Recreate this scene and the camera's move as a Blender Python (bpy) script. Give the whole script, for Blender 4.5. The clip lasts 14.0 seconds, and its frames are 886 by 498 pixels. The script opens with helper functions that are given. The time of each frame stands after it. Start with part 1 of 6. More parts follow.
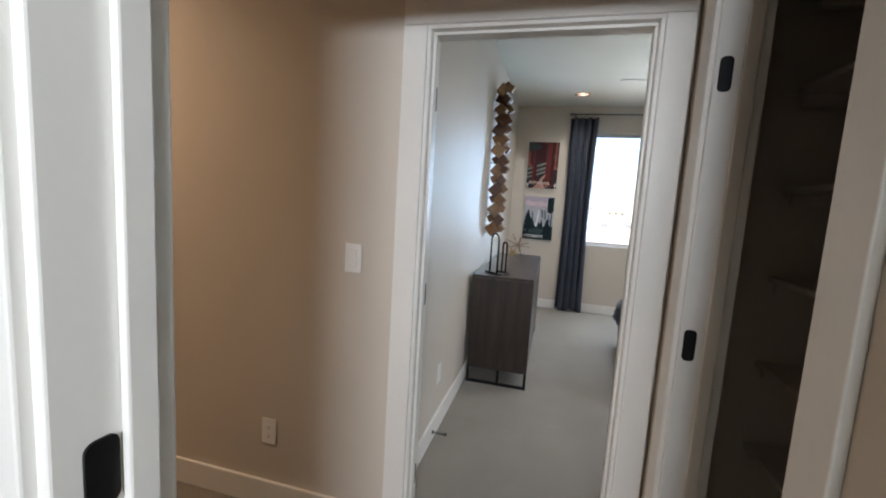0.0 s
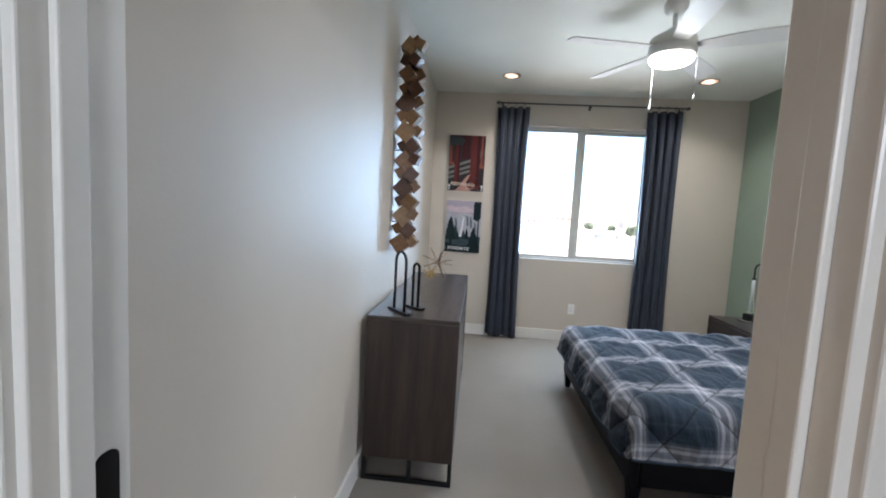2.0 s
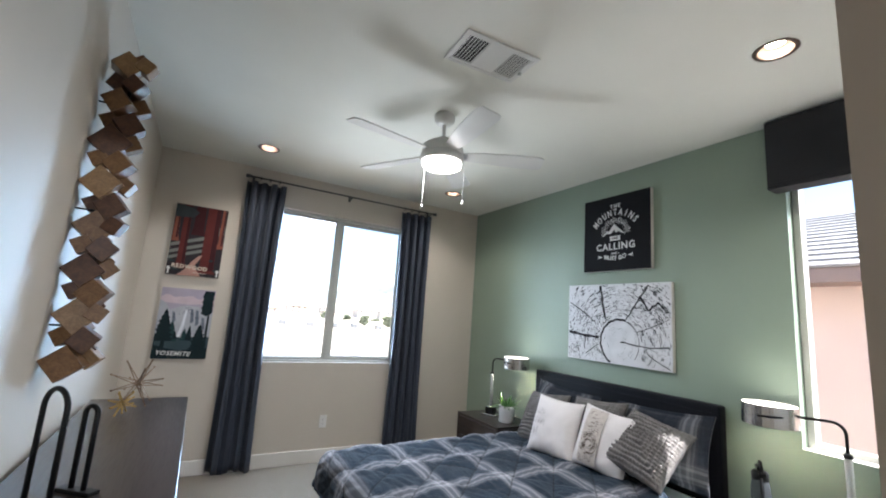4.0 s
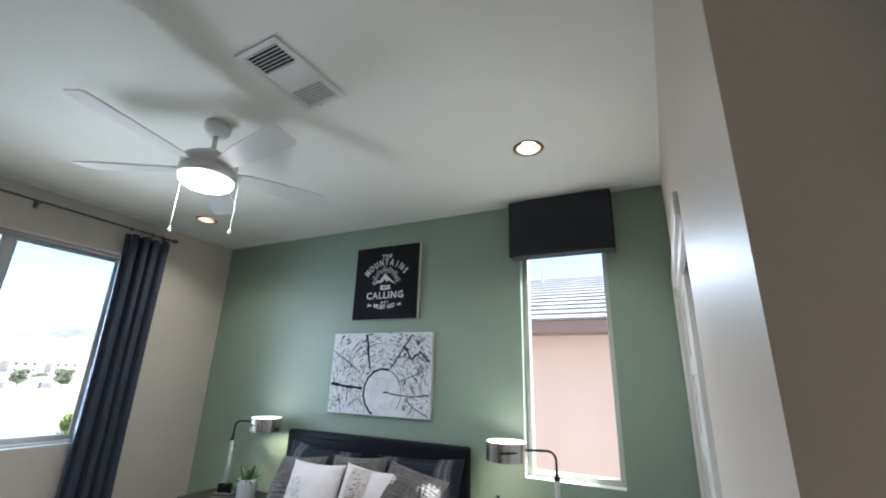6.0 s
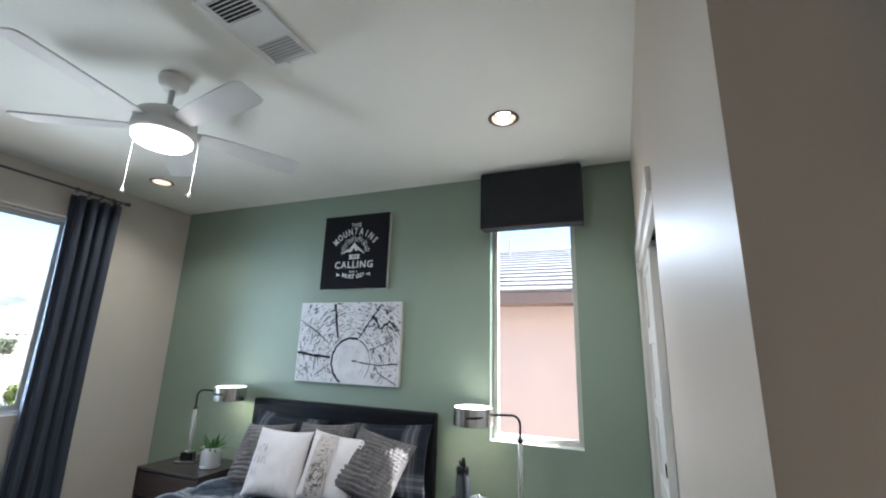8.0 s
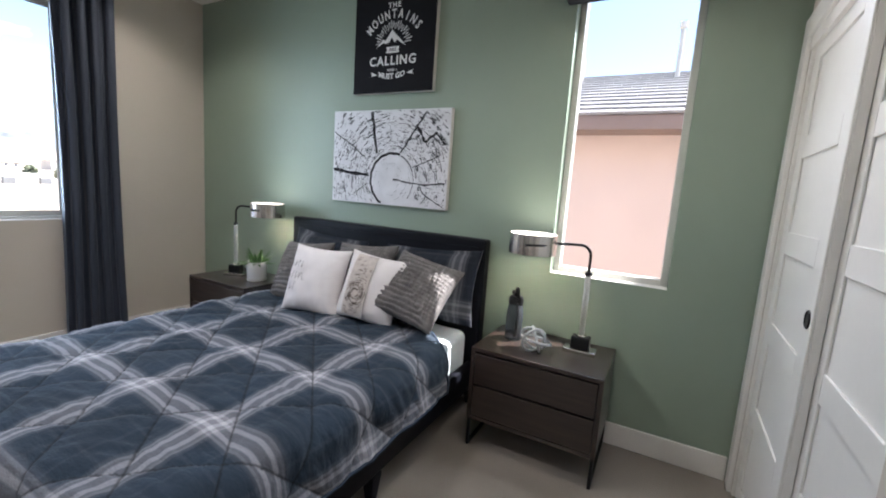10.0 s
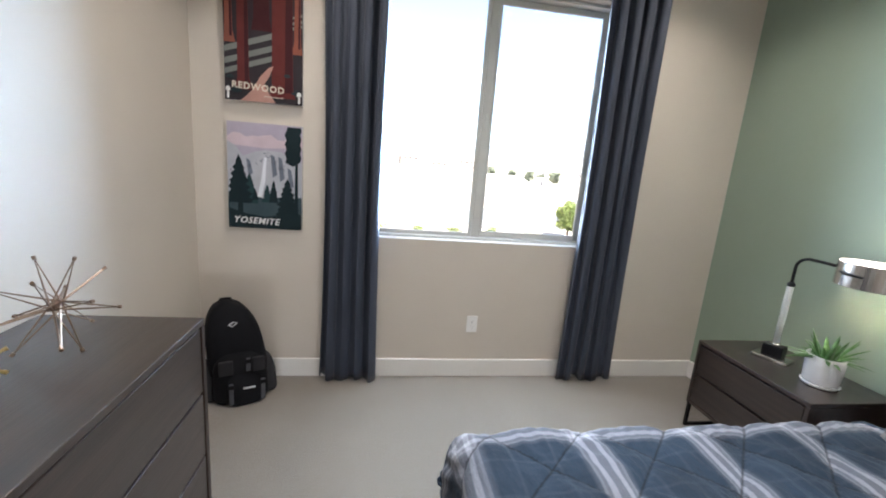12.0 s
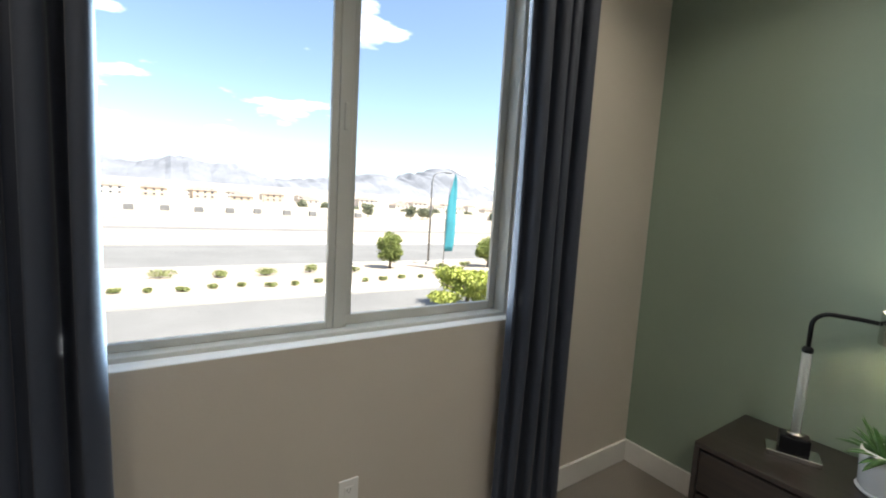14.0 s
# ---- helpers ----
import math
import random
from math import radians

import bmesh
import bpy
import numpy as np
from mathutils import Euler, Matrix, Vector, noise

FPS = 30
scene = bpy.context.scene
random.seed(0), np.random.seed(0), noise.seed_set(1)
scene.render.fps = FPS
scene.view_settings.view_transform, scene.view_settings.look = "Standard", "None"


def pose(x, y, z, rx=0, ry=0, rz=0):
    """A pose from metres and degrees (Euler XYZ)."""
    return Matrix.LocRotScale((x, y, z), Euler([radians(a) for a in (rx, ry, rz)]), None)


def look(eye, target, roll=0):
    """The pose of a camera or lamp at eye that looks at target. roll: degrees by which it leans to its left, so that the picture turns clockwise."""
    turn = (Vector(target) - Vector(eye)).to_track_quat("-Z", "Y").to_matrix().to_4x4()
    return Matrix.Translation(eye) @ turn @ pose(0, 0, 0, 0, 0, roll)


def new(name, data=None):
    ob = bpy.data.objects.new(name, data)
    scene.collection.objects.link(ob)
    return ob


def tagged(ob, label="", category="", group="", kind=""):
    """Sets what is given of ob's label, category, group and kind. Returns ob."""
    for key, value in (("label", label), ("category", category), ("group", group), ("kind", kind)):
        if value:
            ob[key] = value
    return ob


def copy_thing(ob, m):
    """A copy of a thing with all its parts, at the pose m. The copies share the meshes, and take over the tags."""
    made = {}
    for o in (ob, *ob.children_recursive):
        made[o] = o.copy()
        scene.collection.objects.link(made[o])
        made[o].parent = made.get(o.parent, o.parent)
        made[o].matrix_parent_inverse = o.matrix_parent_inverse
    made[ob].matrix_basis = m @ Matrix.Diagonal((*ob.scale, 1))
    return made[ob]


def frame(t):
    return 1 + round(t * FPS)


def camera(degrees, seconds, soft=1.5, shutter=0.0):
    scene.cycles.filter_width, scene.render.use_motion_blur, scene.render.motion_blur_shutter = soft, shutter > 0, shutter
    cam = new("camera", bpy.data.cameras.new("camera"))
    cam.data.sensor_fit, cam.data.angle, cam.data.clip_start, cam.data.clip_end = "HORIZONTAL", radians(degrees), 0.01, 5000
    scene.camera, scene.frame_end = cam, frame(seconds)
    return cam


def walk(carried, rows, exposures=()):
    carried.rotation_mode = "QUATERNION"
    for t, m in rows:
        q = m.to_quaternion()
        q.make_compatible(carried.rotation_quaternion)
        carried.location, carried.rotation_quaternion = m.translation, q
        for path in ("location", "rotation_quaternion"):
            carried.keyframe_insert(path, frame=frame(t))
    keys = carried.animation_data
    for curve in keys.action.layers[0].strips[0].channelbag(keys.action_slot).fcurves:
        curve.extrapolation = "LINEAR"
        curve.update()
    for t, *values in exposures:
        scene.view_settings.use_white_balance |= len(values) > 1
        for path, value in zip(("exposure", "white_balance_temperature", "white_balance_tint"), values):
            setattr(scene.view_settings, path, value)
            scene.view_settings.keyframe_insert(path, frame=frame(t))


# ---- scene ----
cam = camera(93.7, 14.0, 2.0)
PATH = [
    (0, (0.594, 1.304, 1.411), (0.092, 3.225, 1.177), 3.5),
    (0.5, (0.569, 1.599, 1.427), (0.17, 3.55, 1.248), 4.0),
    (1, (0.519, 1.88, 1.397), (0.337, 3.862, 1.2), 2.8),
    (1.5, (0.501, 2.144, 1.388), (0.422, 4.13, 1.169), 1.9),
    (2, (0.549, 2.426, 1.386), (0.391, 4.412, 1.213), 3.2),
    (2.5, (0.537, 2.579, 1.384), (0.511, 4.574, 1.247), 5.1),
    (3, (0.463, 2.747, 1.411), (0.833, 4.712, 1.373), 4.7),
    (3.2, (0.463, 2.783, 1.411), (0.995, 4.71, 1.438), 4.5),
    (5.3, (0.483, 3.229, 1.508), (1.949, 4.414, 2.174), 1.4),
    (5.5, (0.478, 3.236, 1.504), (2.049, 4.301, 2.134), 1.3),
    (6, (0.475, 3.212, 1.478), (2.185, 4.064, 2.07), 1.8),
    (6.5, (0.48, 3.187, 1.481), (2.206, 3.986, 2.101), 1.6),
    (7, (0.474, 3.194, 1.504), (2.18, 3.994, 2.175), 0.9),
    (7.5, (0.463, 3.221, 1.517), (2.157, 4.023, 2.215), 0.6),
    (8, (0.48, 3.243, 1.474), (2.287, 3.962, 1.938), 1.7),
    (8.2, (0.513, 3.274, 1.44), (2.383, 3.937, 1.691), 2.7),
    (10.3, (1.053, 3.549, 1.308), (2.743, 4.554, 0.943), 2.5),
    (10.5, (1.072, 3.623, 1.318), (2.681, 4.746, 0.93), 2.5),
    (11, (1.105, 3.919, 1.33), (2.439, 5.351, 0.916), 2.9),
    (11.5, (1.134, 4.283, 1.327), (2.008, 6.03, 0.896), 3.7),
    (12, (1.037, 4.669, 1.41), (1.343, 6.602, 0.998), 4.6),
    (12.5, (1.017, 4.996, 1.414), (1.077, 6.962, 1.055), 3.5),
    (13, (1.021, 5.341, 1.383), (1.117, 7.32, 1.111), 3.9),
    (13.5, (1.087, 5.65, 1.391), (1.561, 7.583, 1.189), 4.2),
    (14, (1.157, 5.922, 1.386), (2.259, 7.578, 1.182), 3.3),
]
EXPOSURES = [(0.0, 2.28, 6100, 11), (0.5, 2.88, 5650, 9), (1.0, 2.86, 5800, 9), (1.5, 2.68, 5750, 9), (2.0, 2.45, 5900, 11), (2.6, 2.48, 6000, 12), (3.2, 2.42, 6150, 12), (5.5, 2.11, 5750, 9), (8.5, 2.18, 5750, 9), (10.5, 2.14, 6150, 15), (11.0, 2.2, 5700, 10), (11.5, 2.43, 6350, 15), (12.3, 2.72, 6100, 13), (13.0, 2.73, 6000, 12), (13.5, 2.46, 6150, 13), (14.0, 1.66, 6750, 9)]
walk(cam, [(t, look(eye, target, roll)) for t, eye, target, roll in PATH], EXPOSURES)

# ---- light ----
SUN_TRAVEL = Vector((-0.33, 0.45, -1.0)).normalized()
world = bpy.data.worlds.new("sky")
scene.world = world
world.use_nodes = True
wn, wl = world.node_tree.nodes, world.node_tree.links
wn.clear()
w_out, w_bg, w_sky = wn.new("ShaderNodeOutputWorld"), wn.new("ShaderNodeBackground"), wn.new("ShaderNodeTexSky")
w_sky.sky_type, w_sky.sun_disc = "NISHITA", False
w_sky.sun_elevation = math.asin(-SUN_TRAVEL.z)
w_sky.sun_rotation = math.atan2(-SUN_TRAVEL.x, -SUN_TRAVEL.y)
w_sky.altitude, w_sky.air_density, w_sky.dust_density = 700, 1.0, 1.4
# thin scattered clouds
w_co, w_map, w_noise = wn.new("ShaderNodeTexCoord"), wn.new("ShaderNodeMapping"), wn.new("ShaderNodeTexNoise")
w_map.inputs["Scale"].default_value = (4.4, 4.4, 15.0)
w_map.inputs["Location"].default_value = (0.9, 0.4, 0.15)
w_noise.inputs["Scale"].default_value, w_noise.inputs["Detail"].default_value = 1.0, 6.0
w_ramp, w_mix = wn.new("ShaderNodeValToRGB"), wn.new("ShaderNodeMix")
w_ramp.color_ramp.elements[0].position, w_ramp.color_ramp.elements[1].position = 0.605, 0.72
w_mix.data_type = "RGBA"
w_mix.inputs["B"].default_value = (11, 11, 11.5, 1)
wl.new(w_co.outputs["Generated"], w_map.inputs["Vector"])
wl.new(w_map.outputs["Vector"], w_noise.inputs["Vector"])
wl.new(w_noise.outputs["Fac"], w_ramp.inputs["Fac"])
wl.new(w_ramp.outputs["Color"], w_mix.inputs["Factor"])
wl.new(w_sky.outputs["Color"], w_mix.inputs["A"])
wl.new(w_mix.outputs["Result"], w_bg.inputs["Color"])
wl.new(w_bg.outputs["Background"], w_out.inputs["Surface"])
w_bg.inputs["Strength"].default_value = 0.1

sun_data = bpy.data.lights.new("sun", "SUN")
sun_data.energy, sun_data.angle, sun_data.color = 5.0, radians(0.5), (1.0, 0.95, 0.88)
sun = new("sun", sun_data)
sun.matrix_world = look((0, 0, 20), Vector((0, 0, 20)) + SUN_TRAVEL)


def sky_lamp(name, at, normal, wide, high, watts, colour, spread):
    """A rectangular area lamp, for the light in a window's opening or the added fill bar."""
    d = bpy.data.lights.new(name, "AREA")
    d.shape, d.size, d.size_y, d.energy, d.color, d.spread = "RECTANGLE", wide, high, watts, colour, radians(spread)
    ob = new(name, d)
    ob.matrix_world = look(at, Vector(at) + Vector(normal))


def round_lamp(name, at, radius, watts, colour, spread=150):
    """The lamp of a ceiling fitting."""
    d = bpy.data.lights.new(name, "AREA")
    d.shape, d.size, d.energy, d.color, d.spread = "DISK", 2 * radius, watts, colour, radians(spread)
    ob = new(name, d)
    ob.matrix_world = look(at, Vector(at) - Vector((0, 0, 1)))


sky_lamp("window_sky_light", (1.65, 7.235, 2.30), (0, -0.45, -0.89), 1.44, 0.14, 2.9, (0.66, 0.83, 1.0), 72)
sky_lamp("window_ground_light", (1.65, 7.235, 1.11), (0, -0.74, 0.67), 1.44, 0.3, 1.2, (0.92, 0.97, 1.0), 60)
sky_lamp("window_west_light", (1.15, 7.235, 1.66), (-0.68, -0.735, -0.02), 0.14, 1.36, 3.2, (0.53, 0.765, 1.0), 76)
sky_lamp("window_east_light", (2.15, 7.235, 1.66), (0.66, -0.75, -0.03), 0.14, 1.36, 1.1, (0.70, 0.86, 1.0), 62)
sky_lamp("side_window_light", (3.385, 3.715, 2.2), (-0.75, 0, -0.66), 0.54, 0.1, 1.65, (0.86, 0.92, 1.0), 95)
sky_lamp("side_window_ground_light", (3.385, 3.715, 0.96), (-0.55, 0, 0.83), 0.54, 0.1, 0.55, (1.0, 0.93, 0.88), 100)
for at in ((0.79, 6.6), (2.615, 6.61), (2.551, 3.724)):
    round_lamp("can_light", (*at, 2.770), 0.034, 1.1, (1.0, 0.92, 0.81), 120)
round_lamp("hall_light", (-1.85, 2.1, 2.770), 0.034, 4.2, (1.0, 0.68, 0.42), 150)
# added fill from behind the first doorway, in place of unseen bath daylight
sky_lamp("bath_fill_light", (0.92, -0.47, 1.95), (0, 1, -0.05), 0.6, 0.12, 12.5, (0.93, 0.97, 1.0), 170)
round_lamp("fan_light", (1.675, 5.185, 2.372), 0.11, 4.0, (1.0, 0.97, 0.94), 175)


# ---- materials ----
def nodes_of(name):
    m = bpy.data.materials.new(name)
    m.use_nodes = True
    t = m.node_tree
    return m, t.nodes, t.links, t.nodes["Principled BSDF"]


def put_in(b, **values):
    for key, value in values.items():
        b.inputs[key.replace("_", " ")].default_value = value


def grain(n, l, scale, detail=3.0, stretch=(1, 1, 1), rough=0.5):
    co, mp, nz = n.new("ShaderNodeTexCoord"), n.new("ShaderNodeMapping"), n.new("ShaderNodeTexNoise")
    mp.inputs["Scale"].default_value = stretch
    nz.inputs["Scale"].default_value, nz.inputs["Detail"].default_value = scale, detail
    nz.inputs["Roughness"].default_value = rough
    l.new(co.outputs["Object"], mp.inputs["Vector"])
    l.new(mp.outputs["Vector"], nz.inputs["Vector"])
    return nz.outputs["Fac"]


def ramp(n, l, fac, stops):
    r = n.new("ShaderNodeValToRGB")
    e = r.color_ramp.elements
    while len(e) < len(stops):
        e.new(0.5)
    for el, (p, c) in zip(e, stops):
        el.position, el.color = p, (*c, 1)
    l.new(fac, r.inputs["Fac"])
    return r.outputs["Color"]


def mixed(n, l, fac, a, b, blend="MIX"):
    m = n.new("ShaderNodeMix")
    m.data_type, m.blend_type = "RGBA", blend
    for socket, v in (("Factor", fac), ("A", a), ("B", b)):
        if isinstance(v, (int, float)):
            m.inputs[socket].default_value = v
        elif isinstance(v, tuple):
            m.inputs[socket].default_value = (*v, 1)
        else:
            l.new(v, m.inputs[socket])
    return m.outputs["Result"]


def bump(n, l, b, height, strength=0.3, distance=0.002):
    k = n.new("ShaderNodeBump")
    k.inputs["Strength"].default_value, k.inputs["Distance"].default_value = strength, distance
    l.new(height, k.inputs["Height"])
    l.new(k.outputs["Normal"], b.inputs["Normal"])


def plain(name, colour, rough=0.5, metal=0.0, vary=0.08, scale=6.0, fine=120.0, relief=0.15, depth=0.001, stretch=(1, 1, 1), **more):
    """A surface with slow and fine variation of its colour, and a fine relief."""
    m, n, l, b = nodes_of(name)
    slow, quick = grain(n, l, scale, 4.0, stretch), grain(n, l, fine, 2.0, stretch)
    low = tuple(c * (1 - vary) for c in colour)
    high = tuple(min(1, c * (1 + vary)) for c in colour)
    base = ramp(n, l, slow, [(0.3, low), (0.7, high)])
    speck = ramp(n, l, quick, [(0.3, (1 - vary * 0.6,) * 3), (0.7, (1,) * 3)])
    l.new(mixed(n, l, 1.0, base, speck, "MULTIPLY"), b.inputs["Base Color"])
    put_in(b, Roughness=rough, Metallic=metal, **more)
    if relief:
        bump(n, l, b, quick, relief, depth)
    return m


def glow(name, colour, strength):
    m, n, l, b = nodes_of(name)
    put_in(b, Base_Color=(*colour, 1), Emission_Color=(*colour, 1), Emission_Strength=strength, Roughness=0.6)
    return m


def wood(name, dark, light, along, rough=0.42, scale=1.0):
    """Stained wood with its grain along x, y or z."""
    m, n, l, b = nodes_of(name)
    st = {"x": (1.2, 22, 22), "y": (22, 1.2, 22), "z": (11, 11, 0.9)}[along]
    streak = grain(n, l, 1.6 * scale, 6.0, st, 0.65)
    pore = grain(n, l, 9.0 * scale, 3.0, st, 0.6)
    cloud = grain(n, l, 2.2, 3.0)
    c = ramp(n, l, streak, [(0.28, dark), (0.52, tuple((a + d) / 2 for a, d in zip(dark, light))), (0.75, light)])
    c = mixed(n, l, 0.6, c, ramp(n, l, pore, [(0.35, (0.55,) * 3), (0.6, (1,) * 3)]), "MULTIPLY")
    c = mixed(n, l, 0.5, c, ramp(n, l, cloud, [(0.3, (0.5,) * 3), (0.7, (1,) * 3)]), "MULTIPLY")
    l.new(c, b.inputs["Base Color"])
    r = n.new("ShaderNodeMapRange")
    r.inputs["To Min"].default_value, r.inputs["To Max"].default_value = rough - 0.08, rough + 0.12
    l.new(pore, r.inputs["Value"])
    l.new(r.outputs["Result"], b.inputs["Roughness"])
    bump(n, l, b, pore, 0.35, 0.0012)
    return m


def carpet_material():
    m, n, l, b = nodes_of("carpet")
    tuft, fine, patch = grain(n, l, 160, 3.0, rough=0.7), grain(n, l, 420, 2.0), grain(n, l, 2.3, 5.0, rough=0.6)
    c = ramp(n, l, tuft, [(0.25, (0.145, 0.122, 0.098)), (0.5, (0.255, 0.218, 0.178)), (0.75, (0.335, 0.29, 0.24))])
    c = mixed(n, l, 0.75, c, ramp(n, l, patch, [(0.3, (0.74,) * 3), (0.68, (1,) * 3)]), "MULTIPLY")
    l.new(c, b.inputs["Base Color"])
    put_in(b, Roughness=0.95, Sheen_Weight=0.25)
    add = n.new("ShaderNodeMath")
    l.new(tuft, add.inputs[0])
    l.new(fine, add.inputs[1])
    bump(n, l, b, add.outputs[0], 0.8, 0.006)
    return m


def paint(name, colour, rough=0.55):
    """Roller-textured wall paint with faint scuffs."""
    m, n, l, b = nodes_of(name)
    peel, slow = grain(n, l, 95, 3.0), grain(n, l, 1.7, 5.0)
    c = ramp(n, l, slow, [(0.25, tuple(v * 0.95 for v in colour)), (0.75, tuple(min(1, v * 1.03) for v in colour))])
    l.new(c, b.inputs["Base Color"])
    put_in(b, Roughness=rough, Specular_IOR_Level=0.4)
    bump(n, l, b, peel, 0.22, 0.0016)
    return m


def plaid_material(name, quilted, dark=(0.0125, 0.0225, 0.036), pale_tone=(0.56, 0.55, 0.59)):
    """Navy plaid with pale and grey bands every 0.41 m, by the cloth's own measure."""
    m, n, l, b = nodes_of(name)
    uv, sep = n.new("ShaderNodeUVMap"), n.new("ShaderNodeSeparateXYZ")
    uv.uv_map = "cloth"
    l.new(uv.outputs["UV"], sep.inputs["Vector"])

    def bands(axis):
        w = n.new("ShaderNodeMath")
        w.operation = "PINGPONG"
        w.inputs[1].default_value = 0.205
        l.new(sep.outputs[axis], w.inputs[0])
        s = n.new("ShaderNodeMath")
        s.operation = "MULTIPLY"
        s.inputs[1].default_value = 1 / 0.205
        l.new(w.outputs[0], s.inputs[0])
        r = n.new("ShaderNodeValToRGB")
        r.color_ramp.interpolation = "LINEAR"
        stops = [(0.0, 0.30), (0.055, 0.30), (0.075, 0.74), (0.135, 0.74), (0.155, 0.30), (0.185, 0.30), (0.20, 0.42), (0.225, 0.42), (0.24, 0.14), (0.28, 0.08),
                 (0.315, 0.0), (0.63, 0.0), (0.645, 0.03), (0.68, 0.03), (0.70, 0.0), (1.0, 0.0)]
        e = r.color_ramp.elements
        while len(e) < len(stops):
            e.new(0.5)
        for el, (p, v) in zip(e, stops):
            el.position, el.color = p, (v, v, v, 1)
        l.new(s.outputs[0], r.inputs["Fac"])
        return r.outputs["Color"]

    base = ramp(n, l, grain(n, l, 5.0, 4.0), [(0.3, dark), (0.7, tuple(c * 1.6 for c in dark))])
    a, c = bands("X"), bands("Y")
    weave = n.new("ShaderNodeMath")
    weave.operation = "ADD"
    l.new(a, weave.inputs[0])
    l.new(c, weave.inputs[1])
    half = n.new("ShaderNodeMath")
    half.operation, half.use_clamp = "MULTIPLY", True
    half.inputs[1].default_value = 0.56
    l.new(weave.outputs[0], half.inputs[0])
    pale = ramp(n, l, half.outputs[0], [(0.0, (0, 0, 0)), (1.0, (1, 1, 1))])
    col = mixed(n, l, pale, base, pale_tone)
    if quilted:
        # darker along the diamond seams
        for op, start, half_step in (("ADD", 8.72, 0.1935), ("SUBTRACT", -0.24, 0.164)):
            d, w = n.new("ShaderNodeMath"), n.new("ShaderNodeMath")
            d.operation, w.operation = op, "PINGPONG"
            w.inputs[1].default_value = half_step
            l.new(sep.outputs["X"], d.inputs[0])
            l.new(sep.outputs["Y"], d.inputs[1])
            e = n.new("ShaderNodeMath")
            e.operation, e.inputs[1].default_value = "SUBTRACT", start
            l.new(d.outputs[0], e.inputs[0])
            l.new(e.outputs[0], w.inputs[0])
            col = mixed(n, l, 1.0, col, ramp(n, l, w.outputs[0], [(0.0, (0.3,) * 3), (0.003, (0.5,) * 3), (0.008, (1,) * 3)]), "MULTIPLY")
    thread = grain(n, l, 260, 2.0)
    col = mixed(n, l, 0.6, col, ramp(n, l, thread, [(0.3, (0.7,) * 3), (0.7, (1,) * 3)]), "MULTIPLY")
    l.new(col, b.inputs["Base Color"])
    put_in(b, Roughness=0.85, Sheen_Weight=0.04, Specular_IOR_Level=0.3)
    bump(n, l, b, grain(n, l, 5, 5.0, (5, 1.6, 3), 0.6), 0.9, 0.014)
    return m


def glass_material(name, tint=(0.97, 0.99, 0.98)):
    m, n, l, b = nodes_of(name)
    put_in(b, Base_Color=(*tint, 1), Roughness=0.0, IOR=1.03, Transmission_Weight=1.0)
    return m


WALL = paint("greige_paint", (0.565, 0.51, 0.44), 0.5)
GREEN = paint("sage_green_paint", (0.25, 0.312, 0.245), 0.5)
CEIL = paint("ceiling_paint", (0.75, 0.75, 0.69), 0.8)
TRIM = plain("white_trim_paint", (0.74, 0.72, 0.68), 0.35, vary=0.03, scale=3, fine=60, relief=0.05)
CARPET = carpet_material()
VINYL = plain("almond_vinyl", (0.50, 0.50, 0.46), 0.4, vary=0.04, relief=0.04)
PANE = glass_material("window_glass")
ACRYLIC = glass_material("clear_acrylic", (0.96, 0.97, 0.97))
put_in(ACRYLIC.node_tree.nodes["Principled BSDF"], IOR=1.15, Roughness=0.22, Transmission_Weight=0.72)
DARKWOOD_Z = wood("umber_wood_upright", (0.013, 0.0074, 0.0052), (0.050, 0.030, 0.021), "z")
DARKWOOD_Y = wood("umber_wood_long", (0.013, 0.0078, 0.0057), (0.052, 0.032, 0.024), "y", 0.34)
put_in(DARKWOOD_Y.node_tree.nodes["Principled BSDF"], Coat_Weight=0.6, Coat_Roughness=0.25)
BLACKMETAL = plain("black_metal", (0.012, 0.012, 0.013), 0.45, 0.6, vary=0.2, relief=0.05)
LEATHER = plain("black_leather", (0.006, 0.0065, 0.010), 0.5, Specular_IOR_Level=0.12, vary=0.15, scale=4, fine=140, relief=0.4, depth=0.002)
CURTAIN = plain("slate_curtain_cloth", (0.033, 0.041, 0.062), 0.65, Specular_IOR_Level=0.4, vary=0.12, scale=3, fine=300, relief=0.3, Sheen_Weight=0.1)
VALANCE = plain("charcoal_valance_cloth", (0.018, 0.019, 0.023), 0.9, vary=0.15, scale=5, fine=300, relief=0.3)
CHROME = plain("brushed_nickel", (0.62, 0.60, 0.57), 0.22, 1.0, vary=0.05, fine=200, relief=0.08, stretch=(1, 1, 20))
PEWTER = plain("dark_pewter", (0.10, 0.10, 0.105), 0.5, 0.5, vary=0.1, relief=0.05)
BRASS = plain("brass", (0.44, 0.30, 0.12), 0.36, 1.0, vary=0.1, relief=0.05)
BRONZE = plain("antique_bronze", (0.30, 0.21, 0.15), 0.38, 1.0, vary=0.15, relief=0.05)
WHITEMETAL = plain("white_enamel", (0.66, 0.66, 0.64), 0.35, vary=0.03, relief=0.03)
PLATE = plain("white_plastic", (0.78, 0.77, 0.75), 0.35, vary=0.02, relief=0.0)
SLOT = plain("dark_slot", (0.03, 0.03, 0.03), 0.6, vary=0.1, relief=0.0)
VENTDARK = plain("vent_shadow_metal", (0.02, 0.02, 0.02), 0.8, vary=0.1, relief=0.0)
PLAID = plaid_material("charcoal_plaid_cloth", False, (0.007, 0.010, 0.017), (0.30, 0.30, 0.32))
